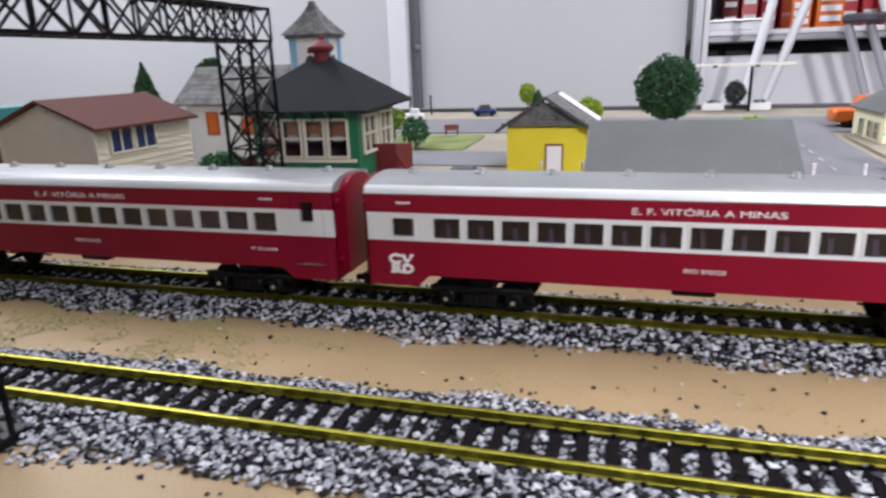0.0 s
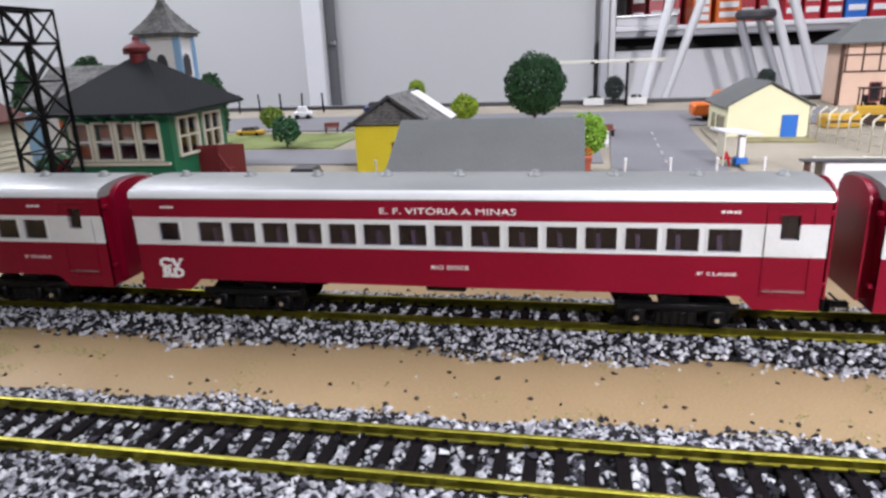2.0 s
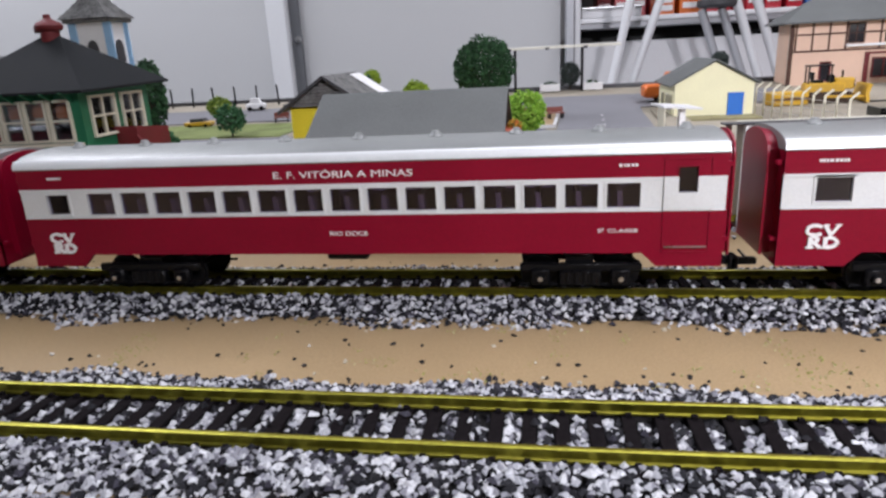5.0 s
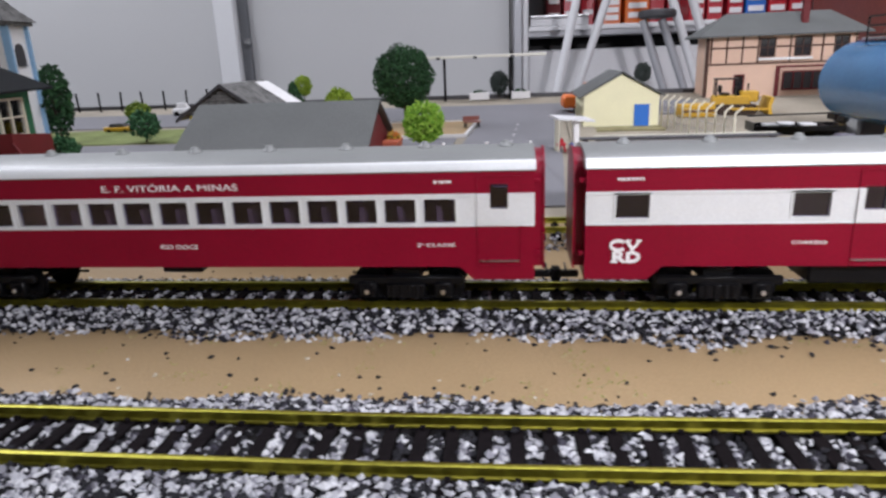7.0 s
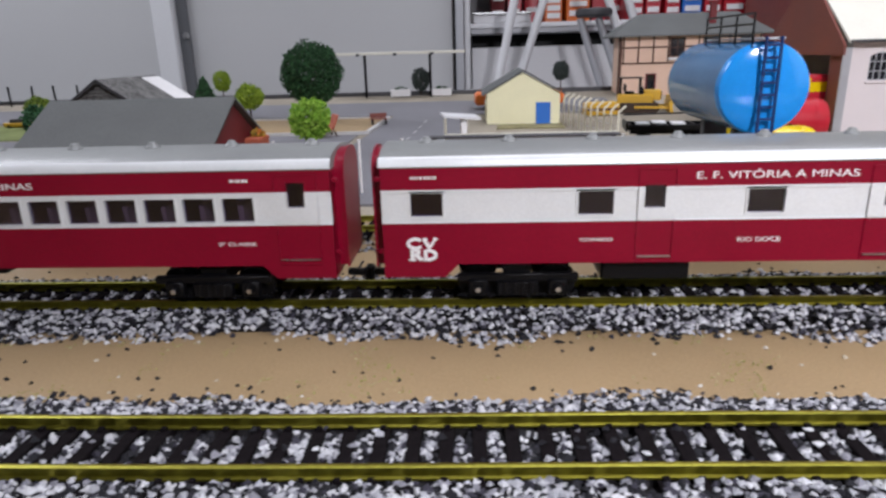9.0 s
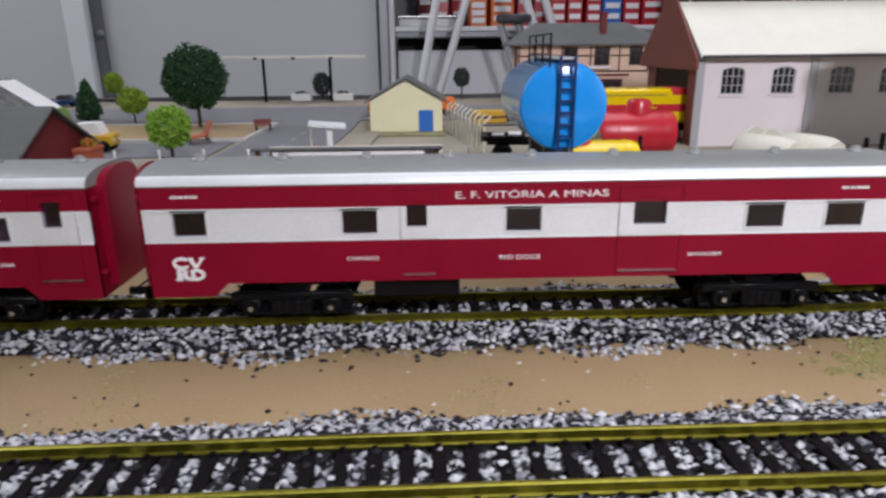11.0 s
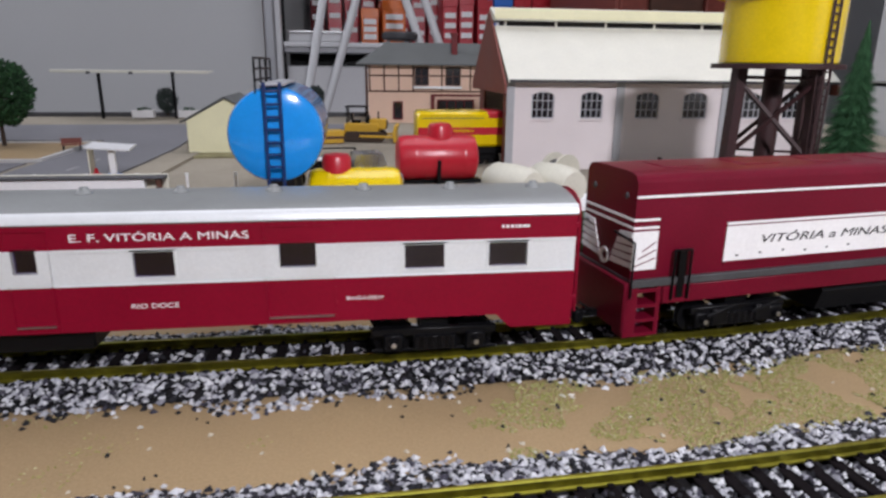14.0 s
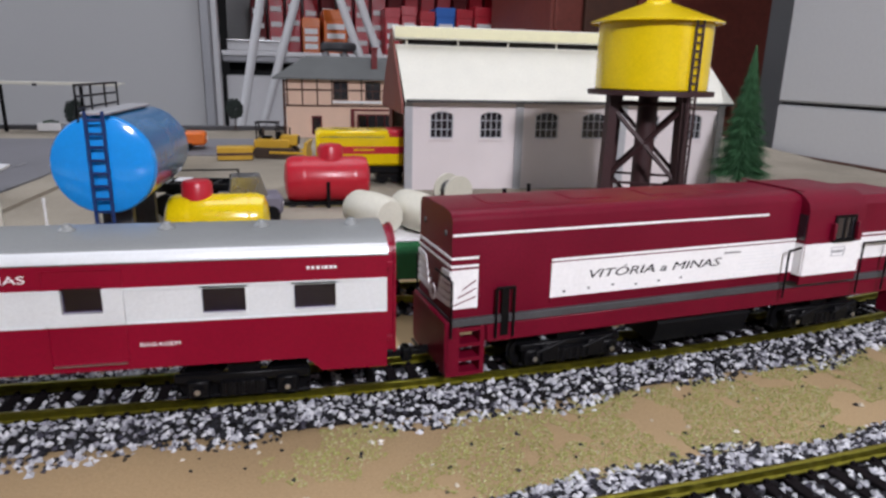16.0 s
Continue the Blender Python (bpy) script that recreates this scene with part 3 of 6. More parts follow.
def coach(cx, windows, doors, label, seats):
    """A passenger coach about its middle; windows and doors as (x0, x1, z0, z1) along its side."""
    c = thing("passenger_coach", (cx, 0.214, 0), 0, label, "coach", "coaches of the train")
    holes = [w for w in windows]
    # lower side with deep skirts at the ends
    low = [(-CH, 0.0150), (-CH + 0.0175, 0.0150), (-CH + 0.0215, 0.0189), (CH - 0.0215, 0.0189), (CH - 0.0175, 0.0150), (CH, 0.0150), (CH, 0.0312), (-CH, 0.0312)]
    for e in (-1, 1):
        y0, y1 = sorted((HALF * e, (HALF - 0.0012) * e))
        part("lower_panel", Shape().prism(low, y0, y1), RED, c)
        band = Shape().pierced(-CH, CH, 0.0312, 0.0402, y0, y1 - y0, [(a, b, max(p, 0.0312), min(q, 0.0402)) for a, b, p, q in holes])
        part("window_band", band, SILVER, c, "silver-white window band")
        up = Shape().pierced(-CH, CH, 0.0402, 0.0470, y0, y1 - y0, [(a, b, 0.0402, q) for a, b, p, q in holes if q > 0.0402])
        part("letter_board", up, RED, c)
        y4, y5 = sorted(((HALF - 0.0013) * e, (HALF - 0.0017) * e))
        part("inner_lining", Shape().pierced(-CH + 0.0014, CH - 0.0014, 0.0210, 0.0465, y4, y5 - y4, holes), INNER, c, "dull mauve inner lining")
        o = HALF * e + 0.0003 * e
        y2, y3 = sorted((HALF * e, o))
        part("moulding", Shape().pierced(-CH, CH, 0.0398, 0.0405, y2, y3 - y2, [(a, b, 0.0397, 0.0406) for a, b, p, q in holes if q > 0.0402]), SILVER, c)
        part("belt_rail", Shape().box(-CH, CH, y2, y3, 0.0310, 0.0315, 0.0001), SILVER, c)
    # raised frames and panes on the seen side
    for a, b, p, q in windows:
        w = 0.0006 if q < 0.0405 else 0.00025
        s = Shape().pierced(a - w, b + w, p - w, q + w, -HALF - 0.0003, 0.0005, [(a, b, p, q)])
        f = part("window_frame", s, SILVER if q < 0.0405 else RED, c)
        g = part("pane", Shape().box(a, b, -HALF + 0.0005, -HALF + 0.0007, p, q), DUSK, f)
        g2 = part("pane", Shape().box(a, b, HALF - 0.0007, HALF - 0.0005, p, q), DUSK, c)
        g.visible_shadow = g2.visible_shadow = False
    for a, b in doors:
        s = Shape().pierced(a, b, 0.0190, 0.0455, -HALF - 0.0003, 0.0003, [(a + 0.0003, b - 0.0003, 0.0193, 0.0452)])
        d = part("door", s, RED, c)
        part("door_panel", Shape().pierced(a, b, 0.0315, 0.0405, -HALF - 0.0006, 0.0006, [(max(w[0], a + 0.0002), min(w[1], b - 0.0002), w[2], 0.0405 if w[3] > 0.0402 else w[3]) for w in windows if w[0] > a - 0.001 and w[1] < b + 0.001]), SILVER, d)
        part("step_plate", Shape().box(a + 0.0006, b - 0.0006, -HALF - 0.0008, -HALF, 0.0207, 0.0210), STEEL, d)
    # roof
    prof = [(y, z) for y, z in arch(HALF + 0.0004, 0.0468, 0.0470, 0.0517, 14)]
    part("roof", Shape().prism(prof, -CH - 0.0002, CH + 0.0002, "x"), ROOF_SILVER, c, "silver-grey rounded roof")
    rim = arch(HALF + 0.0004, 0.0468, 0.0470, 0.0517, 14)[1:4]
    for e in (-1, 1):
        inner = [(-e * y, z) for y, z in rim]
        outer = [(-e * (y - 0.0003), z + 0.0002) for y, z in reversed(rim)]
        part("eave_strip", Shape().prism(inner + outer, -CH - 0.0003, CH + 0.0003, "x"), SILVER, c, "bright silver-white eave strip")
    x = -CH + 0.012
    while x < CH - 0.006:
        s = Shape().lathe([(0, 0.0535), (0.0011, 0.0533), (0.0013, 0.0527), (0.0022, 0.0520), (0.0024, 0.0509), (0, 0.0509)], 12, (x, 0, 0))
        part("roof_vent", s, ROOF_SILVER, c)
        x += 0.0243
    for e in (-1, 1):
        a, b = sorted((e * CH, e * (CH - 0.0012)))
        part("end_wall", Shape().prism(arch(HALF - 0.0002, 0.0150, 0.0466, 0.0512, 14), a, b, "x"), RED, c)
        a, b = sorted((e * CH, e * (CH + 0.0024)))
        s = Shape().prism(arch(0.0105, 0.0175, 0.0445, 0.0507, 12), a, b, "x")
        a, b = sorted((e * (CH + 0.0024), e * (CH + 0.0030)))
        s.prism(arch(0.0112, 0.0170, 0.0448, 0.0513, 12), a, b, "x")
        part("gangway", s, RED, c, "maroon rubber gangway bellows")
        for y in (-0.0138, 0.0138):
            for z in (0.0225, 0.0435):
                part("end_bracket", Shape().box(min(e * CH, e * (CH + 0.0016)), max(e * CH, e * (CH + 0.0016)), y - 0.0009, y + 0.0009, z - 0.0006, z + 0.0006, 0.0001), RED, c)
        coupler(c, e * CH, e)
    part("floor_pan", Shape().box(-CH + 0.0012, CH - 0.0012, -HALF + 0.0012, HALF - 0.0012, 0.0191, 0.0208), INNER, c)
    if seats:
        for x in (-CH + 0.015, CH - 0.0185):
            part("partition", Shape().box(x, x + 0.0005, -HALF + 0.0012, HALF - 0.0012, 0.0209, 0.0465), INNER, c)
    for x in seats:
        seat_row(c, x)
    for x in (-0.069, 0.069):
        bogie(c, x)
    return c


def second_class(cx):
    wins = [(-0.0982 + 0.0000, -0.0906, 0.0325, 0.0388)]
    wins += [(-0.0838 + 0.01141 * i, -0.0838 + 0.01141 * i + 0.0090, 0.0322, 0.0391) for i in range(15)]
    wins += [(0.0948, 0.0998, 0.0362, 0.0432)]
    c = coach(cx, wins, [(0.0910, 0.1035)], "maroon model passenger coach with silver window band and roof", [-0.0838 + 0.01141 * (i + 0.6) for i in range(15)])
    y = -HALF - 0.00012
    words("lettering", "E. F. VITÓRIA A MINAS", -0.0210, 0.0213, 0.0433, 0.0028, y, WHITE, c, "white painted lettering")
    words("lettering", "RIO DOCE", -0.0052, 0.0066, 0.0253, 0.0018, y, WHITE, c)
    bars("number_marking", c, -0.0965, -0.0915, 0.0440, 0.0008, y, WHITE, 1)
    bars("number_marking", c, 0.0790, 0.0840, 0.0440, 0.0008, y, WHITE, 2)
    words("lettering", "2ª CLASSE", 0.0735, 0.0845, 0.0255, 0.0014, y, WHITE, c)
    logo(c, -0.0953, 0.0230, -HALF - 0.0001)
    part("underframe_box", Shape().box(-0.008, 0.005, -0.0125, 0.010, 0.0160, 0.0186, 0.0005), BLACK, c)
    return c


second_class(0.0228)
second_class(0.0228 - 0.2270)
BX = 0.2514
wins2 = [(a - BX, b - BX, 0.0330, 0.0396) for a, b in ((0.1523, 0.1613), (0.1987, 0.2083), (0.2442, 0.2540), (0.3120, 0.3225), (0.3346, 0.3452))]
wins2 += [(0.2165 - BX, 0.2221 - BX, 0.0348, 0.0410), (0.2798 - BX, 0.2890 - BX, 0.0345, 0.0410)]
mail = coach(BX, wins2, [(0.2148 - BX, 0.2250 - BX), (0.2758 - BX, 0.2938 - BX)], "maroon model baggage coach with silver band and few windows", [])
yb = -HALF - 0.00012
words("lettering", "E. F. VITÓRIA A MINAS", 0.2300 - BX, 0.2724 - BX, 0.0434, 0.0028, yb, WHITE, mail, "white painted lettering")
words("lettering", "RIO DOCE", 0.2425 - BX, 0.2540 - BX, 0.0253, 0.0018, yb, WHITE, mail)
words("lettering", "CORREIO", 0.1995 - BX, 0.2085 - BX, 0.0257, 0.0014, yb, WHITE, mail)
words("lettering", "BAGAGEM", 0.2965 - BX, 0.3060 - BX, 0.0253, 0.0014, yb, WHITE, mail)
bars("number_marking", mail, 0.1525 - BX, 0.1600 - BX, 0.0440, 0.0008, yb, WHITE, 4)
bars("number_marking", mail, 0.3380 - BX, 0.3455 - BX, 0.0440, 0.0008, yb, WHITE, 5)
logo(mail, 0.1555 - BX, 0.0236, -HALF - 0.0001)
part("battery_box", Shape().box(-0.045, -0.020, -0.0125, 0.0125, 0.0125, 0.0186, 0.0006), BLACK, mail)


def locomotive():
    L = thing("diesel_locomotive", (0.3735, 0.2155, 0), 8.3, "wine-red model diesel locomotive with white lettered side panel", "locomotive")
    W = 0.0150
    part("frame", Shape().box(0.0125, 0.1795, -W, W, 0.0180, 0.0238, 0.0004), LOCO_RED, L)
    part("walkway", Shape().box(0.001, 0.192, -W - 0.0004, W + 0.0004, 0.0239, 0.0262, 0.0002), DARK_GREY, L, "grey walkway edge")
    hood = [(-W + 0.0010, 0.0262), (-W + 0.0010, 0.0540), (-W + 0.0014, 0.0552), (-W + 0.0023, 0.0561), (-W + 0.0038, 0.0567), (-W + 0.007, 0.0570), (W - 0.007, 0.0570), (W - 0.0038, 0.0567), (W - 0.0023, 0.0561), (W - 0.0014, 0.0552), (W - 0.0010, 0.0540), (W - 0.0010, 0.0262)]
    part("long_hood", Shape().prism(hood, 0.0015, 0.1270, "x"), LOCO_RED, L)
    yh = -W + 0.0010
    for x in (0.022, 0.050, 0.078, 0.104):
        part("roof_hatch", Shape().box(x - 0.007, x + 0.007, -0.006, 0.006, 0.0567, 0.0573, 0.0003), LOCO_RED, L)
    P = W + 0.0028  # the cab stands proud of the hood
    cab = [(-P, 0.0258), (-P, 0.0512), (-P + 0.0006, 0.0534), (-P + 0.0022, 0.0553), (-P + 0.0050, 0.0567), (-P + 0.009, 0.0574), (P - 0.009, 0.0574), (P - 0.0050, 0.0567), (P - 0.0022, 0.0553), (P - 0.0006, 0.0534), (P, 0.0512), (P, 0.0258)]
    cabp = part("cab", Shape().prism(cab, 0.1270, 0.1530, "x"), LOCO_RED, L)
    part("cab_window", Shape().box(0.1395, 0.1480, -P - 0.0003, -P + 0.0002, 0.0412, 0.0488), DUSKY_PANE, cabp, "dark cab window")
    part("window_frame", Shape().pierced(0.1388, 0.1487, 0.0405, 0.0495, -P - 0.0006, 0.0006, [(0.1397, 0.1478, 0.0414, 0.0486)]).box(0.1432, 0.1440, -P - 0.0006, -P - 0.0003, 0.0414, 0.0486).box(0.1460, 0.1465, -P - 0.0006, -P - 0.0003, 0.0414, 0.0486), BLACK, cabp)
    for x in (0.1380, 0.1490):
        part("wind_deflector", Shape().box(x - 0.0005, x + 0.0005, -P - 0.0018, -P, 0.0412, 0.0470, 0.0002), LOCO_RED, cabp)
    part("arm_rest", Shape().box(0.1388, 0.1487, -P - 0.0014, -P - 0.0004, 0.0402, 0.0409, 0.0002), BLACK, cabp)
    part("rear_cab_window", Shape().box(0.1267, 0.1272, -P + 0.0004, -W + 0.0006, 0.0415, 0.0500), DUSKY_PANE, cabp)
    part("roof_rib", Shape().box(0.1268, 0.1278, -P + 0.0040, P - 0.0040, 0.0573, 0.0577, 0.0001), LOCO_RED, cabp)
    part("white_cab_panel", Shape().box(0.1271, 0.1529, -P - 0.0004, -P, 0.0290, 0.0400, 0.0001), WHITE, cabp, "white lower cab side")
    part("white_cab_end", Shape().box(0.1266, 0.1270, -P, -W + 0.0008, 0.0290, 0.0400), WHITE, cabp)
    part("plate_outline", Shape().pierced(0.1392, 0.1452, 0.0352, 0.0384, -P - 0.0006, 0.0002, [(0.1394, 0.1450, 0.0354, 0.0382)]), ROOM_GREY, cabp)
    bars("builder_plate", cabp, 0.1398, 0.1446, 0.0368, 0.0010, -P - 0.0005, ROOM_GREY, 8)
    nose = [(-W + 0.0010, 0.0262), (-W + 0.0010, 0.0520), (-W + 0.004, 0.0545), (W - 0.004, 0.0545), (W - 0.0010, 0.0520), (W - 0.0010, 0.0262)]
    part("short_hood", Shape().prism(nose, 0.1530, 0.1840, "x"), LOCO_RED, L)
    part("white_band", Shape().box(0.1532, 0.1838, yh - 0.0003, yh, 0.0318, 0.0398), WHITE, L)
    part("stripe", Shape().box(0.1532, 0.1838, yh - 0.0003, yh, 0.0406, 0.0413), WHITE, L)
    # lettered panel and stripes
    panel = part("side_panel", Shape().box(0.0328, 0.1268, yh - 0.0003, yh, 0.0295, 0.0402), WHITE, L, "white panel with dark hand lettering")
    part("stripe", Shape().box(0.0328, 0.1268, yh - 0.0004, yh, 0.0407, 0.0415), WHITE, L)
    part("panel_edge", Shape().box(0.0328, 0.1268, yh - 0.0005, yh, 0.0284, 0.0294), LOCO_RED, L)
    words("lettering", "VITÓRIA a MINAS", 0.0450, 0.0945, 0.0356, 0.0037, yh - 0.00035, BLACK, panel, "black hand-drawn lettering", 0.25)
    bars("small_marks", panel, 0.0965, 0.1030, 0.0385, 0.0005, yh - 0.00035, DARK_GREY, 12)
    s = Shape()
    for k in range(6):
        s.box(0.1030 + 0.001 * (k % 2), 0.1190 - 0.0012 * (k % 3), yh - 0.0004, yh - 0.0002, 0.0320 + 0.0012 * k, 0.0322 + 0.0012 * k)
    part("louvre_lines", s, SILVER, panel)
    for k in range(6):
        part("scuff", Shape().box(0.037 + 0.0085 * k, 0.0378 + 0.0085 * k, yh - 0.0004, yh - 0.0002, 0.0308 + 0.0003 * (k % 3), 0.0314 + 0.0003 * (k % 3)), DARK_GREY, panel)
    part("stripe", Shape().box(0.0016, 0.1130, yh - 0.0003, yh, 0.0500, 0.0507), WHITE, L)
    for z0, z1 in ((0.0434, 0.0441), (0.0411, 0.0418), (0.0290, 0.0404)):
        part("stripe", Shape().box(0.0014, 0.0095, yh - 0.0003, yh, z0, z1), WHITE, L)
    for k in range(3):
        part("wing", Shape().prism([(0.0022 + 0.0012 * k, 0.0300 + 0.0022 * k), (0.0088, 0.0322 + 0.0024 * k), (0.0088, 0.0325 + 0.0024 * k), (0.0022 + 0.0012 * k, 0.0303 + 0.0022 * k)], yh - 0.0005, yh - 0.0003, "y"), LOCO_RED, L, "thin painted wing line")
    for z0, z1 in ((0.0434, 0.0441), (0.0411, 0.0418)):
        part("stripe", Shape().box(0.0012, 0.0016, yh, W - 0.0010, z0, z1), WHITE, L)
    for e in (-1, 1):
        for k in range(5):
            z = 0.0298 + 0.0022 * k
            y0, y1 = e * (W - 0.0010), e * (0.0034 + 0.0010 * k)
            part("wing", Shape().prism([(y0, z), (y0, z + 0.0015), (y1, z + 0.0009), (y1 * 0.9, z - 0.0008)], 0.0010, 0.0016, "x"), WHITE, L, "white painted wing bar")
    part("end_emblem", Shape().lathe([(0.0013, -0.0004), (0.0025, -0.0005), (0.0025, 0), (0.0013, 0)], 18, (0.0013, 0, 0.0300), "x"), WHITE, L, "white ring emblem on the end")
    for y in (-0.0090, 0.0090):
        part("headlamp", Shape().lathe([(0, -0.0005), (0.0007, -0.0005), (0.0011, 0), (0, 0)], 12, (0.0016, y, 0.0500), "x"), DARK_GREY, L)
    # steps, rails and couplers
    for x in (0.0, 0.180):
        for sy in (-1, 1):
            y0, y1 = sorted((sy * W, sy * (W - 0.006)))
            s = Shape().box(x, x + 0.0042, y0, y1, 0.0085, 0.0240, 0.0002).box(x + 0.0104, x + 0.0120, y0, y1, 0.0085, 0.0240, 0.0002)
            for z in (0.0086, 0.0130, 0.0175, 0.0222):
                s.box(x + 0.004, x + 0.0105, y0, y1, z, z + 0.0011)
            part("step_ladder", s, LOCO_RED, L)
            s = Shape()
            yr = sy * (W + 0.0006)
            s.rod((x + 0.0012, yr, 0.0210), (x + 0.0012, yr, 0.0375), 0.00035, 6).rod((x + 0.0012, yr, 0.0375), (x - 0.0010, yr * 0.5, 0.0395), 0.00035, 6)
            for dx in (0.0150, 0.0205):
                s.rod((x + dx, yr, 0.0195), (x + dx, yr, 0.0345), 0.00045, 6)
            s.rod((x + 0.0150, yr, 0.0345), (x + 0.0205, yr, 0.0345), 0.00045, 6)
            s.box(x + 0.0166, x + 0.0190, min(yr, yr - sy * 0.0008), max(yr, yr - sy * 0.0008), 0.0200, 0.0340)
            part("hand_rail", s, BLACK, L)
    yr = -W - 0.0020
    s = Shape().rod((0.1215, yr, 0.0215), (0.1215, yr, 0.0380), 0.0004, 6).rod((0.1215, yr, 0.0380), (0.1310, yr, 0.0395), 0.0004, 6).rod((0.1215, yr, 0.0275), (0.127, yr, 0.0262), 0.0004, 6)
    part("hand_rail", s, BLACK, L)
    s = Shape()
    for x in (0.1560, 0.1690, 0.1760, 0.190):
        s.rod((x, yr, 0.0200), (x, yr, 0.0385), 0.0004, 6)
    s.rod((0.1560, yr, 0.0385), (0.190, yr, 0.0385), 0.0004, 6)
    part("hand_rail", s, BLACK, L)
    part("pilot", Shape().box(-0.0004, 0.0012, -W, W, 0.0100, 0.0255, 0.0004), LOCO_RED, L)
    part("fuel_tank", Shape().prism([(-0.012, 0.0180), (-0.0135, 0.016), (-0.0115, 0.0090), (0.0115, 0.0090), (0.0135, 0.016), (0.012, 0.0180)], 0.074, 0.112, "x"), BLACK, L)
    bogie(L, 0.042, (-0.0135, 0.0135))
    bogie(L, 0.146, (-0.0135, 0.0135))
    for x in (0.034, 0.050, 0.138, 0.154):
        s = Shape().box(x - 0.003, x + 0.003, -0.0150, -0.0140, 0.0090, 0.0145, 0.0004)
        s.rod((x - 0.005, -0.0152, 0.0125), (x + 0.005, -0.0152, 0.0155), 0.0005, 6)
        part("brake_gear", s, BLACK, L)
    coupler(L, 0.0, -1)
    return L


DUSKY_PANE = material("dark_glossy_glass", (0.02, 0.02, 0.025), 0.08, vary=0.05, bump=0.0, spec=0.8)
locomotive()


# ---- yellow-green flock on the sand ----
def flock(x0, x1, y0, y1, count, seed, level):
    rng = np.random.default_rng(seed)
    s = Shape()
    for _ in range(count):
        x, y = rng.uniform(x0, x1), rng.uniform(y0, y1)
        y += main_line(x) - 0.214
        edge = min(1.0, (x - x0) / 0.05, (x1 - x) / 0.05)
        if noise.noise(Vector((x * 45, y * 60, seed))) + 0.5 * noise.noise(Vector((x * 160, y * 160, seed))) < level + 0.5 * (1 - edge):
            continue
        q = rng.uniform(0.0002, 0.00042)
        v = np.array([(1, 0, 0), (-0.5, 0.87, 0), (-0.5, -0.87, 0), (0, 0, 0.9)]) * q * rng.uniform(0.6, 1.4, (4, 1))
        s.add((v + (x, y, 0.00025)).tolist(), [(0, 1, 3), (1, 2, 3), (2, 0, 3)])
    me = bpy.data.meshes.new("flock")
    me.from_pydata(s.v, [], s.f)
    me.materials.append(FLOCK)
    return tagged(new("flock", me), "thin yellow-green flock sprinkled on the sand", "flock", "", "stuff")


flock(0.325, 0.70, 0.150, 0.192, 42000, 4, -0.22)
flock(-0.30, -0.085, 0.152, 0.190, 9000, 6, -0.02)
flock(-0.06, 0.30, 0.154, 0.190, 5000, 9, 0.26)


# ---- room furniture behind the layout ----
pole = thing("steel_upright", (0.139, 1.55, -0.95), 0, "pale grey steel upright at the partition's end", "post")
part("post", Shape().box(-0.014, 0.006, -0.012, 0.03, 0, 2.7, 0.003), ROOM_GREY, pole)
part("flange", Shape().box(0.0065, 0.019, 0.0, 0.03, 0, 2.7, 0.002), CLEAN_WHITE, pole)

rack = thing("shelf_rack", (0.16, 1.62, -0.95), 0, "grey-white steel shelf rack with a dark gap under its shelf", "shelf")
part("lower_panel", Shape().box(0, 1.2, 0.02, 0.04, 0, 1.03, 0.003), CLEAN_WHITE, rack, "white enamelled front panel")
# black strip set into the gap in place of its shade
part("gap_shade", Shape().box(0, 1.2, 0.10, 0.12, 1.03, 1.065), BLACK, rack, "black strip for the shade in the gap")
part("shelf_board", Shape().box(-0.004, 1.2, 0.0, 0.45, 1.0585, 1.0745, 0.003), ROOM_GREY, rack)
part("shelf_lip", Shape().box(-0.004, 1.2, -0.006, 0.0, 1.072, 1.083, 0.002), CLEAN_WHITE, rack)
part("upper_shelf", Shape().box(0, 1.2, 0.05, 0.45, 1.34, 1.36, 0.003), ROOM_GREY, rack)


def carton(x0, x1, y, h, mat, label, band=None, lean=0.0):
    b = thing("carton", ((x0 + x1) / 2, y, 0.1252), lean, label, "box", "boxes on the rack")
    w = (x1 - x0) / 2
    part("box_body", Shape().box(-w, w, 0, 0.10, 0, h, 0.002), mat, b)
    part("lid", Shape().box(-w - 0.001, w + 0.001, -0.001, 0.101, h - 0.02, h + 0.002, 0.001), mat, b)
    if band:
        for k in range(3):
            part("print_stripe", Shape().box(-w * 0.75, w * 0.75, -0.003, -0.0003, h * (0.2 + 0.2 * k), h * (0.2 + 0.2 * k) + 0.012), band, b)
    return b


carton(0.335, 0.375, 1.66, 0.085, ORANGE, "orange printed cardboard carton on the shelf", WHITE)
carton(0.385, 0.440, 1.66, 0.105, ORANGE, "orange printed cardboard carton on the shelf", WHITE, 3)
carton(0.530, 0.565, 1.66, 0.115, TOY_RED, "dark red printed carton standing on the shelf", WHITE)
carton(0.570, 0.605, 1.66, 0.120, TOY_RED, "dark red printed carton standing on the shelf", WHITE, -2)
carton(0.615, 0.650, 1.66, 0.110, TOY_RED, "dark red printed carton with pale bars on the shelf", WHITE)
carton(0.655, 0.700, 1.66, 0.120, BLUE_DOOR, "blue and white carton standing on the shelf", WHITE)
carton(0.705, 0.745, 1.66, 0.118, TOY_RED, "dark red printed carton standing on the shelf", WHITE)
carton(0.750, 0.800, 1.66, 0.125, TOY_RED, "dark red printed carton standing on the shelf", WHITE)
tray = thing("steel_tray", (0.20, 1.65, 0.1252), 0, "shallow white steel tray on the shelf", "tray")
part("pan", Shape().box(-0.035, 0.10, 0.0, 0.12, 0, 0.012, 0.002).box(-0.035, 0.10, -0.002, 0.0, 0.010, 0.030, 0.001), CLEAN_WHITE, tray)
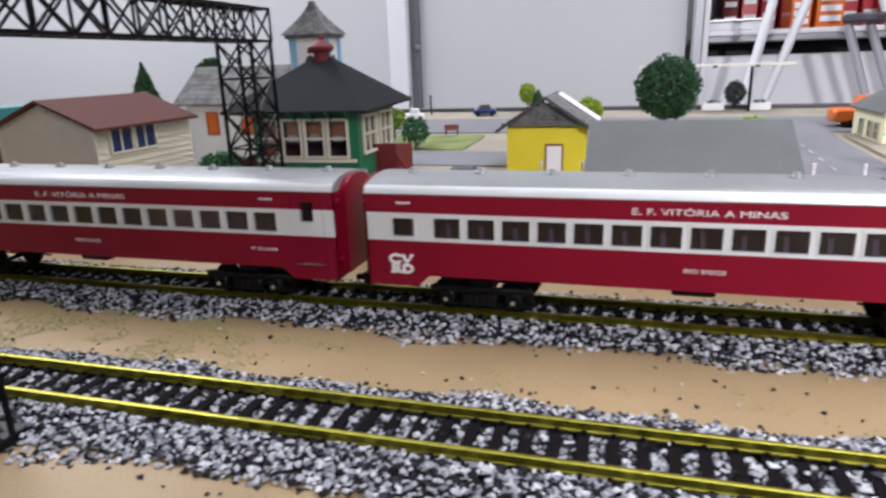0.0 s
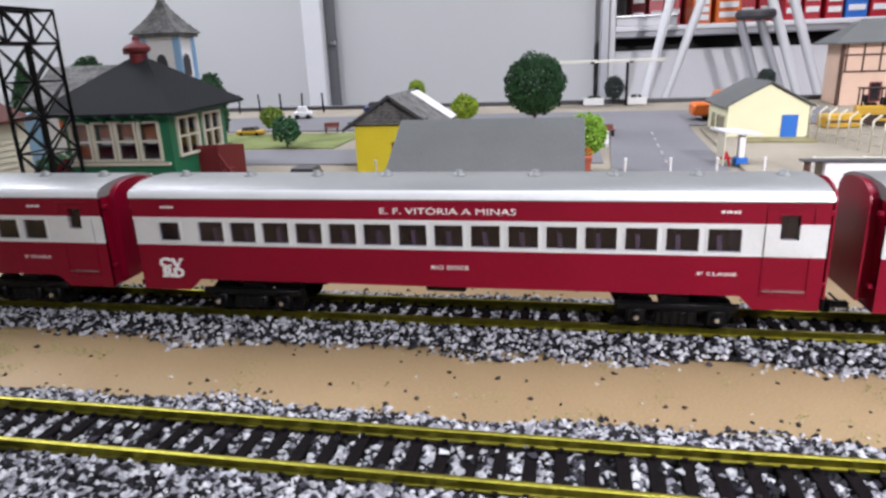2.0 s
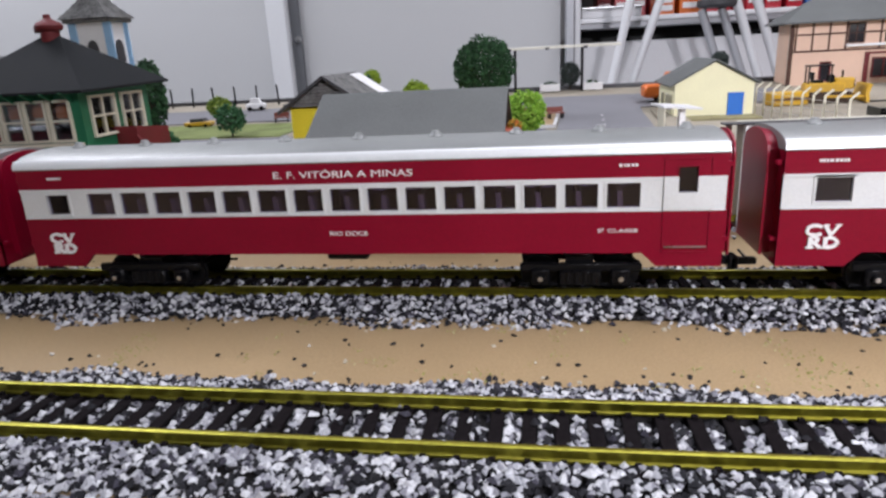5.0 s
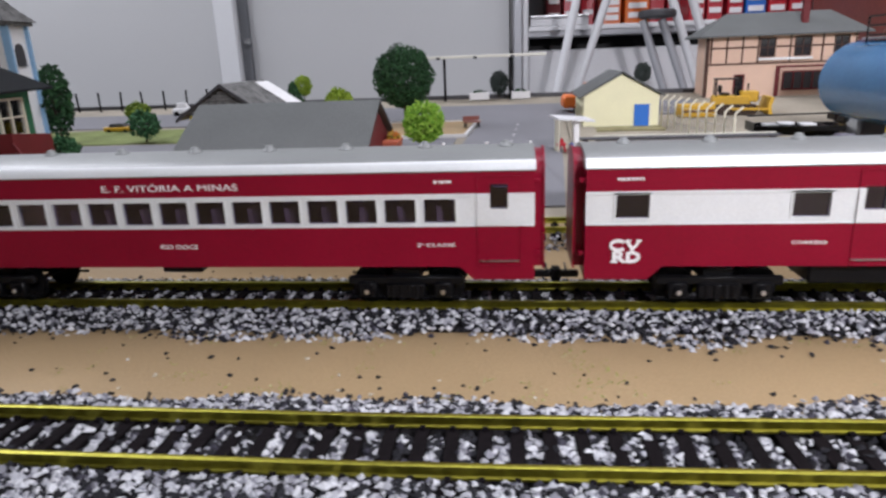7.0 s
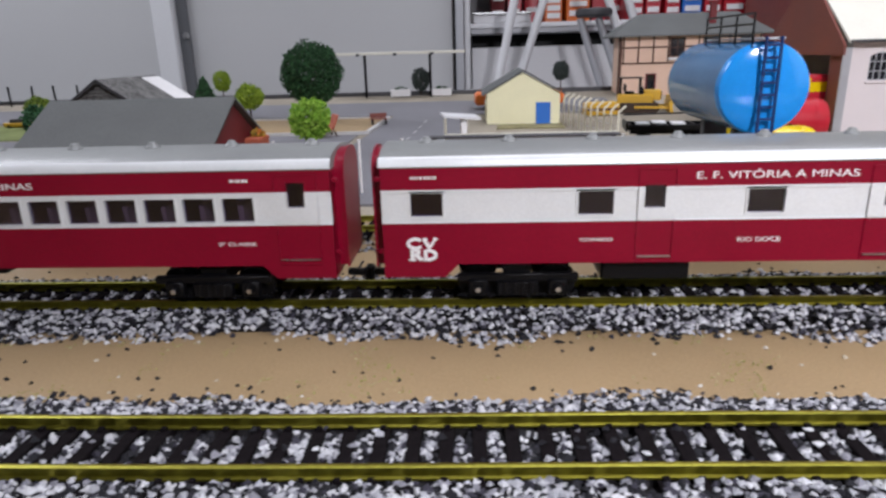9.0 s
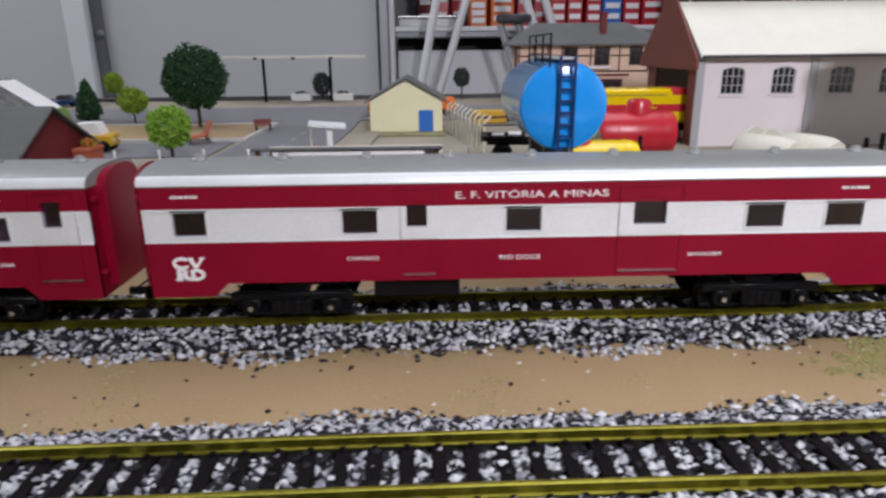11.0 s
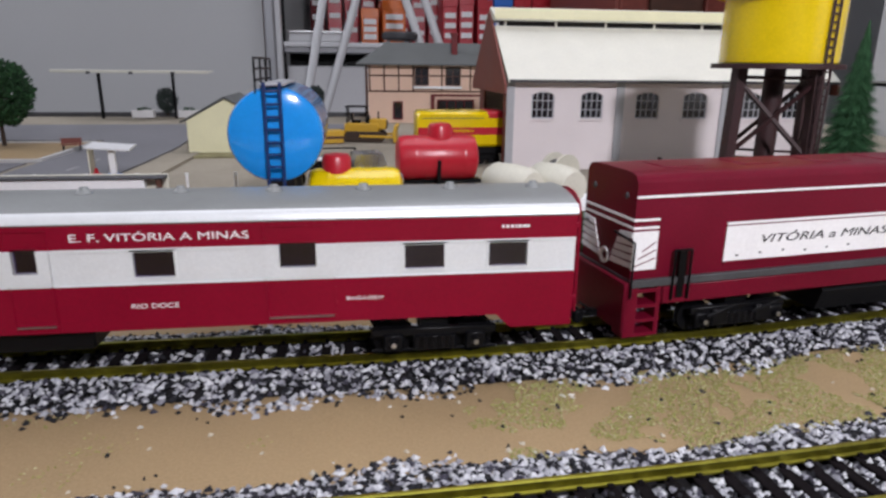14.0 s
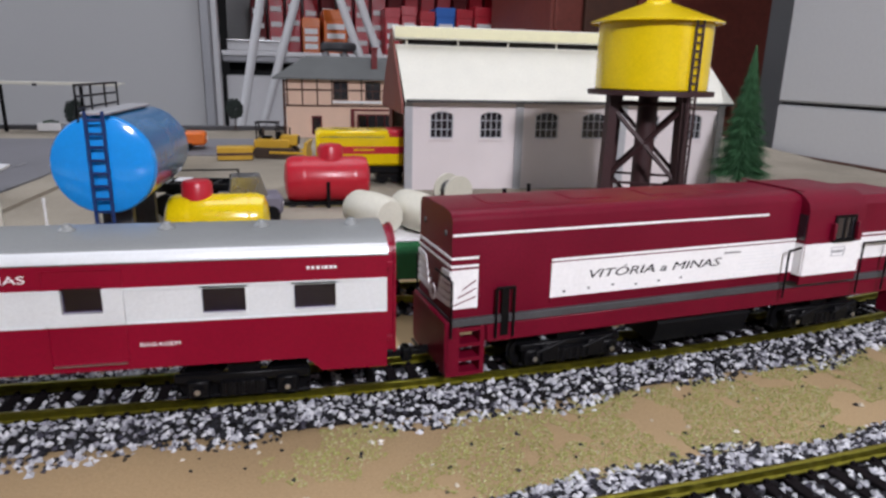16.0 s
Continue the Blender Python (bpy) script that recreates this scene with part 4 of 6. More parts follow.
part("rim", Shape().rod((-0.035, -0.003, 0.031), (0.10, -0.003, 0.031), 0.003, 8), STEEL, tray)

frame_stand = thing("tubular_trestle", (0.37, 1.40, -0.95), 0, "white tubular steel trestle with splayed legs", "trestle")
for x0, y0, slope in ((-0.1380, 0.0, 0.20), (-0.0870, 0.01, 0.31), (0.0900, 0.0, -0.36), (0.1300, 0.01, -0.36)):
    part("leg", Shape().rod((x0 - slope * 1.04, y0, 0.0), (x0 + slope * 0.40, y0, 1.44), 0.0085, 12), CLEAN_WHITE, frame_stand)
stool = thing("dark_stool", (0.405, 1.397, -0.95), 0, "stool with dark padded seat and grey tube legs", "stool")
part("seat", Shape().lathe([(0, 1.098), (0.032, 1.098), (0.036, 1.094), (0.036, 1.086), (0.032, 1.082), (0, 1.080)], 28), DARK_GREY, stool)
for x0, slope in ((-0.027, 0.35), (0.009, 0.38)):
    part("leg", Shape().rod((x0, 0, 1.080), (x0 + slope * 1.08, 0, 0), 0.0075, 12), ROOM_GREY, stool)
cabinet = thing("brown_cabinet", (1.16, 1.20, -0.95), 0, "tall reddish-brown wooden cabinet beyond the layout", "cabinet")
part("side", Shape().box(-0.385, 0.06, 0, 0.4, 0, 2.3, 0.004), CABINET, cabinet)
part("door", Shape().box(-0.38, -0.33, -0.012, 0, 0.1, 2.2, 0.003), CABINET, cabinet)
part("glass_door", Shape().box(-0.325, -0.225, -0.012, 0, 0.1, 2.2, 0.003), TIMBER, cabinet, "dark door panel")
part("door", Shape().box(-0.22, 0.055, -0.012, 0, 0.1, 2.2, 0.003), CABINET, cabinet)

for k in range(15):
    x = 0.21 + k * 0.043
    carton(x, x + 0.036, 1.80, 0.17 + 0.012 * (k % 3), TOY_RED if k % 4 else BRICK_RED, "dark red printed carton at the back of the shelf", WHITE, 2 - k % 4)

screen = thing("side_partition", (0.837, 0.66, -0.95), 0, "light grey panelled partition beside the layout", "partition")
part("upper_panel", Shape().box(0, 0.03, -2.0, 0.0, 1.0220, 2.5, 0.002), WALL, screen)
part("lower_panel", Shape().box(0, 0.03, -2.0, 0.0, 0, 1.0190, 0.002), WALL, screen)
part("groove", Shape().box(0.004, 0.026, -2.0, -0.002, 1.0191, 1.0219), BLACK, screen, "black joint strip")
part("skirting", Shape().box(-0.004, 0.0, -1.2, -0.004, 0.95, 0.970, 0.001), TIMBER, screen, "dark strip along the table")


# ---- town ground ----
setting("road_across", sheet(-0.60, 0.30, 0.615, 0.70, 0.0010, 60, 8), ASPHALT, "pale grey asphalt road across the town", "road")
setting("road_along", sheet(0.082, 0.150, 0.34, 0.615, 0.0011, 8, 24, 0.05), ASPHALT, "grey asphalt street running down to the yard", "road")
setting("road_side", sheet(-0.55, 0.082, 0.44, 0.505, 0.0009, 50, 6), ASPHALT, "grey asphalt side street", "road")
setting("lawn", sheet(-0.50, -0.13, 0.515, 0.60, 0.0010, 40, 8, 0, 0.0008), GRASS, "green flock lawn", "lawn")
setting("island", sheet(-0.08, 0.088, 0.51, 0.60, 0.0016, 16, 8, 0.06), SAND, "sandy traffic island with pale kerb", "pavement")
setting("pavement", sheet(0.158, 0.178, 0.36, 0.60, 0.0020, 3, 16, 0.05), TOWN, "pale concrete pavement beside the street", "pavement")
s = Shape()
for k in range(6):
    y = 0.40 + 0.033 * k
    x = 0.116 + 0.05 * (y - 0.34)
    s.add([(x - 0.0008, y, rise(y) + 0.0016), (x + 0.0008, y, rise(y) + 0.0016), (x + 0.0018, y + 0.016, rise(y + 0.016) + 0.0016), (x + 0.0002, y + 0.016, rise(y + 0.016) + 0.0016)], [(0, 1, 2, 3)])
setting("road_marking", s, material("worn_road_paint", (0.42, 0.42, 0.42), 0.8, vary=0.4, grain=900, bump=0.1), "white broken centre line on the street", "marking")
s = Shape()
for a, b in (((-0.08, 0.51), (0.088, 0.51)), ((0.088, 0.51), (0.093, 0.60)), ((0.093, 0.60), (-0.08, 0.60))):
    s.bar((*a, rise(a[1]) + 0.0014), (*b, rise(b[1]) + 0.0014), 0.0025)
setting("kerb", s, WALL, "pale concrete kerb round the island", "kerb")
setting("back_rail", Shape().box(-0.95, 0.83, 0.772, 0.778, 0.0, 0.0335, 0.001), DARK_GREY, "dark edge board at the back of the layout", "trim")


# ---- trees ----
def crown_shape(c, rx, rz, n, size, seed, taper=0.0):
    rng = np.random.default_rng(seed)
    s = Shape()
    for _ in range(n):
        d = rng.normal(size=3)
        d /= np.linalg.norm(d)
        r = rng.uniform(0.35, 1.0) ** 0.5
        bump = 1 + 0.16 * noise.noise(Vector(d * 2.6 + seed))
        k = 1 - taper * (d[2] * r + 1) / 2
        p = np.array(c) + d * r * bump * np.array((rx * k, rx * k, rz))
        q = size * rng.uniform(0.6, 1.3)
        v = np.array([(1, 0, 0), (-1, 0, 0), (0, 1, 0), (0, -1, 0), (0, 0, 0.55), (0, 0, -0.55)]) * q + rng.normal(0, q * 0.25, (6, 3))
        e = np.array(Euler(rng.uniform(0, 6, 3)).to_matrix())
        s.add((v @ e.T + p).tolist(), [(0, 2, 4), (2, 1, 4), (1, 3, 4), (3, 0, 4), (2, 0, 5), (1, 2, 5), (3, 1, 5), (0, 3, 5)])
    return s


def tree(x, y, z0, zc, rx, rz, mat, label, seed, n=900, size=0.0016, trunk=0.0016, name="tree", taper=0.0):
    t = thing(name, (x, y, z0), 0, label, name.split("_")[-1], "trees of the town")
    h = zc - z0
    s = Shape().cone((0, 0, 0), (0, 0, h * 0.75), trunk, trunk * 0.6, 8)
    r = random.Random(seed)
    for k in range(5):
        a = r.uniform(0, 6.28)
        s.cone((0, 0, h * 0.6), (0.6 * rx * math.cos(a), 0.6 * rx * math.sin(a), h + 0.3 * rz), trunk * 0.55, trunk * 0.2, 6)
    part("trunk", s, BARK, t)
    cr = crown_shape((0, 0, h), rx, rz, n, size, seed, taper)
    me = bpy.data.meshes.new("crown")
    me.from_pydata(cr.v, [], cr.f)
    me.materials.append(mat)
    o = new("crown", me)
    o.parent = t
    return t


tree(0.0302, 0.588, 0.0185, 0.0612, 0.0260, 0.0268, LEAF_DARK, "round dark green foam tree on a thin trunk", 1, 6500, 0.0011, 0.0018)
tree(0.0695, 0.4175, 0.0165, 0.0390, 0.0128, 0.0130, LEAF_LIME, "bright lime-green bushy tree", 2, 1500, 0.0011, 0.0014)
tree(-0.0360, 0.615, 0.0190, 0.0410, 0.0125, 0.0118, LEAF_MOSS, "small moss-green round tree", 3, 1500, 0.0010, 0.0010)
tree(-0.1120, 0.750, 0.028, 0.0508, 0.0100, 0.0115, LEAF_MOSS, "small moss-green round tree by the back edge", 4, 1100, 0.0010, 0.0010)
tree(-0.0850, 0.634, 0.0200, 0.0400, 0.0160, 0.0200, LEAF_DARK, "dark pointed conifer in the town", 5, 1300, 0.0014, 0.001, "tree", 0.85)
tree(-0.172, 0.519, 0.0178, 0.0335, 0.0120, 0.0115, LEAF_FIR, "mid-green bushy shrub tree", 6, 500, 0.0014, 0.0010)
tree(-0.2128, 0.581, 0.0185, 0.0385, 0.0105, 0.0095, LEAF_OLIVE, "olive shrub tree on the lawn", 7, 500, 0.0014, 0.0010)
tree(-0.2012, 0.460, 0.0170, 0.0570, 0.0110, 0.0255, LEAF_DARK, "tall dark green tree beside the church", 17, 900, 0.0016, 0.0014)
tree(-0.1743, 0.420, 0.0165, 0.0270, 0.0115, 0.0095, LEAF_FIR, "low green bush behind the signal box", 19, 500, 0.0015, 0.0010)
tree(0.1085, 0.767, 0.0290, 0.0463, 0.0110, 0.0130, LEAF_GREY, "small dark grey-green tree behind the planters", 8, 1100, 0.0010, 0.0008)
tree(0.2640, 0.765, 0.028, 0.0520, 0.0092, 0.0105, LEAF_GREY, "small grey-green round tree at the back edge", 9, 1100, 0.0010, 0.0009)
tree(-0.4600, 0.660, 0.0220, 0.0840, 0.0165, 0.0170, LEAF_DARK, "dark green round tree behind the church", 10, 700, 0.0017, 0.0015)
tree(-0.6150, 0.735, 0.0280, 0.0600, 0.0300, 0.0390, LEAF_DARK, "narrow dark pointed conifer", 11, 2200, 0.0017, 0.0012, "tree", 0.92)
tree(-0.243, 0.350, 0.0140, 0.0290, 0.0140, 0.0110, LEAF_FIR, "low green hedge bush by the church", 18, 500, 0.0016, 0.0010)

fir = thing("fir_tree", (0.6275, 0.425, 0.0165), 0, "bristly green model fir tree", "tree", "trees of the town")
part("trunk", Shape().cone((0, 0, 0), (0, 0, 0.085), 0.0016, 0.0004, 8), BARK, fir)
rng = np.random.default_rng(21)
vs, fs = [], []
for k in range(9000):
    u = rng.uniform(0, 1) ** 0.75
    z = 0.012 + 0.084 * (1 - u)
    r = 0.0232 * u * (0.90 + 0.14 * math.sin(z * 900)) * rng.uniform(0.75, 1.05) + 0.001
    a = rng.uniform(0, 6.283)
    c, s_ = math.cos(a), math.sin(a)
    b0, tip = np.array((c * r * 0.25, s_ * r * 0.25, z + 0.003)), np.array((c * r, s_ * r, z - 0.002 + rng.normal(0, 0.0012)))
    side = np.array((-s_, c, rng.normal(0, 0.4))) * 0.00045
    i = len(vs)
    vs += [tuple(b0 - side), tuple(b0 + side), tuple(tip)]
    fs.append((i, i + 1, i + 2))
me = bpy.data.meshes.new("needles")
me.from_pydata(vs, [], fs)
me.materials.append(LEAF_FIR)
needles = new("needles", me)
needles.parent = fir


# ---- houses ----
def gable_roof(parent, x0, x1, y0, y1, ze, zr, thick, mat, along="x", name="roof", over=0.0):
    """Two sloping slabs; ridge along x or y."""
    if along == "y":
        m = (x0 + x1) / 2
        a = [(x0, ze), (m, zr), (m, zr - thick), (x0, ze - thick)]
        b = [(x1, ze), (m, zr), (m, zr - thick), (x1, ze - thick)]
        part(name, Shape().prism(a, y0, y1, "y"), mat, parent)
        part(name, Shape().prism(b, y0, y1, "y"), mat, parent)
    else:
        m = (y0 + y1) / 2
        a = [(y0, ze), (m, zr), (m, zr - thick), (y0, ze - thick)]
        b = [(y1, ze), (m, zr), (m, zr - thick), (y1, ze - thick)]
        part(name, Shape().prism(a, x0, x1, "x"), mat, parent)
        part(name, Shape().prism(b, x0, x1, "x"), mat, parent)


def window(parent, x0, x1, z0, z1, y, frame_mat, bars_x=1, bars_z=1, w=0.0008, deep=0.0012, m=None, pane_mat=None, label=""):
    """A framed window on a face towards -y, or moved by m; its pane and bars are part of it."""
    s = Shape().pierced(x0 - w, x1 + w, z0 - w, z1 + w, y - deep, deep + 0.0004, [(x0, x1, z0, z1)])
    for k in range(1, bars_x + 1):
        c = x0 + (x1 - x0) * k / (bars_x + 1)
        s.box(c - w * 0.4, c + w * 0.4, y - deep * 0.6, y, z0, z1)
    for k in range(1, bars_z + 1):
        c = z0 + (z1 - z0) * k / (bars_z + 1)
        s.box(x0, x1, y - deep * 0.5, y + 0.0001, c - w * 0.4, c + w * 0.4)
    p = Shape().box(x0, x1, y - 0.0001, y + 0.0002, z0, z1)
    if m is not None:
        s.moved(m)
        p.moved(m)
    f = part("window", s, frame_mat, parent, label)
    g = part("pane", p, pane_mat or DUSKY_PANE, f)
    if pane_mat is GLASS:
        g.visible_shadow = False
    return f


# pale yellow hut
APRON = material("sandy_green_scatter", (0.30, 0.275, 0.15), 0.9, vary=0.3, grain=1600, bump=0.5, blotch=70, spec=0.1)
hut = thing("yellow_hut", (0.2075, 0.543, 0.0185), 0, "pale yellow hut with grey roof and blue door", "hut")
W2, D2, E2, R2 = 0.0285, 0.070, 0.0250, 0.0405
part("wall", Shape().prism([(-W2, -0.005), (W2, -0.005), (W2, E2), (0, R2), (-W2, E2)], 0, 0.0012, "y"), PALE_YELLOW, hut)
part("wall", Shape().prism([(-W2, -0.005), (W2, -0.005), (W2, E2), (0, R2), (-W2, E2)], D2 - 0.0012, D2, "y"), PALE_YELLOW, hut)
part("wall", Shape().box(-W2, -W2 + 0.0012, 0.0012, D2 - 0.0012, -0.005, E2), PALE_YELLOW, hut)
part("wall", Shape().box(W2 - 0.0012, W2, 0.0012, D2 - 0.0012, -0.005, E2), PALE_YELLOW, hut)
gable_roof(hut, -W2 - 0.004, W2 + 0.004, -0.003, D2 + 0.003, E2 - 0.0005, R2 + 0.0022, 0.0012, GREY_ROOF, "y")
dr = part("door", Shape().box(0.0105, 0.0207, -0.0006, 0.0, -0.004, 0.0172, 0.0001), BLUE_DOOR, hut, "bright blue door")
part("door_frame", Shape().pierced(0.0100, 0.0212, -0.0045, 0.0177, -0.0009, 0.0009, [(0.0107, 0.0205, -0.0040, 0.0170)]), BLUE_DOOR, dr)
turn = Matrix.Translation((-W2, 0, 0)) @ Matrix.Rotation(radians(-90), 4, "Z")
for a in (-0.018, -0.032, -0.052):
    window(hut, a, a + 0.0075, 0.004, 0.016, 0, TRIM, 1, 1, m=turn)
part("plinth", Shape().box(-W2 - 0.009, W2 + 0.002, -0.020, D2 + 0.006, -0.0060, 0.0012, 0.0005), APRON, hut, "sandy green base plate")

# small canopy table by the hut
bench = thing("bus_stop_canopy", (0.1625, 0.4300, 0.0175), 8, "small white canopy on a pale post with a blue base", "canopy")
part("roof", Shape().prism([(-0.0125, 0.0202), (0.0105, 0.0182), (0.0105, 0.0194), (-0.0125, 0.0214)], -0.006, 0.020, "y"), CLEAN_WHITE, bench)
part("post", Shape().box(-0.0016, 0.0020, -0.002, 0.002, 0.0045, 0.0190, 0.0003), WHITE, bench)
part("base", Shape().box(-0.0034, 0.0040, -0.003, 0.003, 0, 0.0050, 0.0004), BLUE_DOOR, bench, "blue base box")
part("back_panel", Shape().box(-0.0115, -0.0108, -0.004, 0.008, 0, 0.0202), CREAM, bench)
stand = thing("red_stand", (0.1535, 0.4280, 0.0175), 10, "little red stand beside the canopy", "stand")
part("frame", Shape().bar((-0.002, 0, 0), (0.0005, 0, 0.0085), 0.0011).bar((0.003, 0, 0), (0.0005, 0, 0.0085), 0.0011), TOY_RED, stand)
part("seat", Shape().box(-0.0026, 0.0030, -0.002, 0.002, 0.0042, 0.0056, 0.0003), TOY_RED, stand)

# bright yellow house
yh = thing("yellow_house", (-0.0492, 0.404, 0.0185), 0, "bright yellow card house with white door and shingled gable", "house")
W3, D3, E3, R3 = 0.0242, 0.062, 0.0302, 0.0440
part("wall", Shape().box(-W3, W3, 0, 0.0012, -0.002, 0.0292), YELLOW, yh)
part("wall", Shape().box(-W3, W3, D3 - 0.0012, D3, -0.002, 0.0292), YELLOW, yh)
part("wall", Shape().box(-W3, -W3 + 0.0012, 0.0012, D3 - 0.0012, -0.002, 0.0292), YELLOW, yh)
part("wall", Shape().box(W3 - 0.0012, W3, 0.0012, D3 - 0.0012, -0.002, 0.0292), YELLOW, yh)
for k in range(7):
    z0, z1 = E3 + (R3 - E3) * k / 7, E3 + (R3 - E3) * (k + 1) / 7
    w0 = (W3 + 0.003) * (1 - k / 7)
    part("shingle_course", Shape().box(-w0, w0, -0.0035 + 0.0002 * k, 0.001, z0, z1 - 0.0003), SHINGLE, yh)
gable_roof(yh, -W3 - 0.006, W3 + 0.006, -0.006, D3 + 0.004, E3 - 0.002, R3 + 0.004, 0.0014, SHINGLE, "y")
for e in (-1, 1):
    part("barge_board", Shape().prism([(e * (W3 + 0.006), E3 - 0.0025), (0, R3 + 0.0042), (0, R3 + 0.0022), (e * (W3 + 0.006), E3 - 0.0045)], -0.0066, -0.0058, "y"), DARK_GREY, yh)
SX, SA, SB = W3 + 0.006, R3 + 0.0044, E3 - 0.0016
part("roof_patch", Shape().prism([(0.1 * SX, SA + (SB - SA) * 0.1), (SX, SB), (SX, SB + 0.0007), (0.1 * SX, SA + (SB - SA) * 0.1 + 0.0007)], 0.042, D3 + 0.003, "y"), WHITE, yh, "white worn patch on the roof")
dr = part("door", Shape().box(0.0005, 0.0102, -0.0006, 0.0, -0.002, 0.0180, 0.0001), WHITE, yh, "white door")
part("door_frame", Shape().pierced(-0.0002, 0.0109, -0.002, 0.0188, -0.0009, 0.0009, [(0.0007, 0.0100, -0.0019, 0.0178)]), BROWN_WALL, dr)

# long grey-roofed shed with red gable
shed = thing("grey_roofed_shed", (0.0230, 0.270, 0.0), 0, "long shed with plain grey roof and barn-red gables", "shed")
XA, XB, YB, ZE, ZR = -0.0395, 0.0400, 0.072, 0.0400, 0.0605
part("roof_slope", Shape().prism([(0.0, ZE), (YB / 2, ZR), (YB / 2, ZR - 0.001), (0.0, ZE - 0.001)], XA - 0.001, XB + 0.003, "x"), GREY_ROOF, shed)
part("roof_slope", Shape().prism([(YB, ZE), (YB / 2, ZR), (YB / 2, ZR - 0.001), (YB, ZE - 0.001)], XA - 0.001, XB + 0.003, "x"), GREY_ROOF, shed)
for x in (XA + 0.001, XB - 0.001):
    part("gable", Shape().prism([(0.003, 0.0), (0.003, ZE), (YB / 2, ZR - 0.0015), (YB - 0.003, ZE), (YB - 0.003, 0.0)], x, x + 0.001, "x"), BRICK_RED, shed)
part("wall", Shape().box(XA + 0.002, XB - 0.001, 0.003, 0.004, 0.0, ZE + 0.001), BRICK_RED, shed)
part("wall", Shape().box(XA + 0.002, XB - 0.001, YB - 0.004, YB - 0.003, 0.0, ZE + 0.001), BRICK_RED, shed)
pot = thing("cactus_pot", (0.0620, 0.327, 0.0), 0, "square terracotta pot with a tall green cactus", "pot")
part("pot", Shape().prism([(-0.0066, 0), (0.0066, 0), (0.0080, 0.0395), (-0.0080, 0.0395)], -0.007, 0.007, "y"), TERRACOTTA, pot)
part("rim", Shape().box(-0.0084, 0.0084, -0.0074, 0.0074, 0.0385, 0.0406, 0.0004), TERRACOTTA, pot)
part("cactus", Shape().lathe([(0, 0.0585), (0.0018, 0.0578), (0.0030, 0.0550), (0.0034, 0.0490), (0.0033, 0.0440), (0.0030, 0.0400), (0, 0.0400)], 14, (-0.0040, 0, 0)), material("cactus_green", (0.12, 0.22, 0.035), 0.7, vary=0.2, bump=0.4), pot)
part("flowers", crown_shape((0.0052, 0, 0.0415), 0.0036, 0.0026, 130, 0.0008, 77), speckled("orange_yellow_bloom", [(0.0, (0.55, 0.16, 0.02)), (0.5, (0.60, 0.34, 0.03)), (0.8, (0.20, 0.24, 0.04))], 0.9), pot, "small orange and yellow blooms")

# green signal box
gb = thing("signal_box", (-0.1485, 0.281, 0.0), 2, "green signal box with cream windows, dark hipped roof and red cap", "signal box")
W4, D4 = 0.0270, 0.054
ZB, ZT = 0.0465, 0.0640
fw = [(-0.0235 + 0.0118 * k, -0.0235 + 0.0118 * k + 0.0098, ZB, ZT) for k in range(4)]
part("wall", Shape().pierced(-W4, W4, 0.0, 0.0700, 0, 0.0012, fw), GREEN, gb)
part("wall", Shape().box(-W4, W4, D4 - 0.0012, D4, 0.0, 0.0700), GREEN, gb)
sw = [(0.006, 0.024, ZB + 0.001, ZT + 0.001), (0.030, 0.047, ZB + 0.001, ZT + 0.001)]
tr = Matrix.Translation((W4, 0, 0)) @ Matrix.Rotation(radians(90), 4, "Z")
part("wall", Shape().pierced(0.0012, D4 - 0.0012, 0.0, 0.0700, 0, 0.0012, sw).moved(tr), GREEN, gb)
part("wall", Shape().box(-W4, -W4 + 0.0012, 0.0012, D4 - 0.0012, 0.0, 0.0700), GREEN, gb)
for a, b, c, d in fw:
    window(gb, a + 0.0005, b - 0.0005, c + 0.0005, d - 0.0005, -0.0001, TRIM, 0, 1, 0.0011, 0.0012, None, GLASS, "cream sash window")
for a, b, c, d in sw:
    window(gb, a + 0.0005, b - 0.0005, c + 0.0005, d - 0.0005, -0.0001, TRIM, 1, 1, 0.0011, 0.0012, tr, GLASS, "cream sash window")
part("window_sill", Shape().box(-0.0255, 0.0255, -0.0018, 0.0, ZB - 0.0024, ZB - 0.0010), TRIM, gb)
BLIND = material("orange_blind", (0.72, 0.27, 0.12), 0.7, vary=0.2, bump=0.05)
part("inner_wall", Shape().box(-W4 + 0.002, W4 - 0.002, 0.0300, 0.0310, 0.041, 0.069), BLIND, gb)
for (a, b, c, d), drop in zip(fw, (0.95, 0.42, 0.40, 0.44)):
    part("blind", Shape().box(a + 0.0008, b - 0.0008, 0.0028, 0.0031, d - (d - c) * drop, d), BLIND, gb, "orange window blind")
    if drop < 0.5:
        # pale patch behind the glass paints a white reflection
        part("reflection_patch", Shape().box(a + 0.0008, a + (b - a) * 0.55, 0.0034, 0.0037, c + (d - c) * 0.40, c + (d - c) * 0.62), TRIM, gb)
for a, b, c, d in sw:
    part("blind", Shape().box(a + 0.001, b - 0.0035, 0.0028, 0.0031, c + 0.002, d).moved(tr), BLIND, gb, "orange window blind")
part("inner_floor", Shape().box(-W4 + 0.0013, W4 - 0.0013, 0.0013, D4 - 0.0013, 0.038, 0.040), DARK_GREY, gb)
part("desk", Shape().box(-0.020, 0.018, 0.010, 0.022, 0.0405, 0.0520, 0.0005), DARK_GREY, gb)
OV = 0.0070
rb = [(-W4 - 0.013, -OV, 0.0685), (W4 + OV, -OV, 0.0685), (W4 + OV + 0.001, D4 + OV + 0.002, 0.0700), (-W4 - 0.013, D4 + OV, 0.0695)]
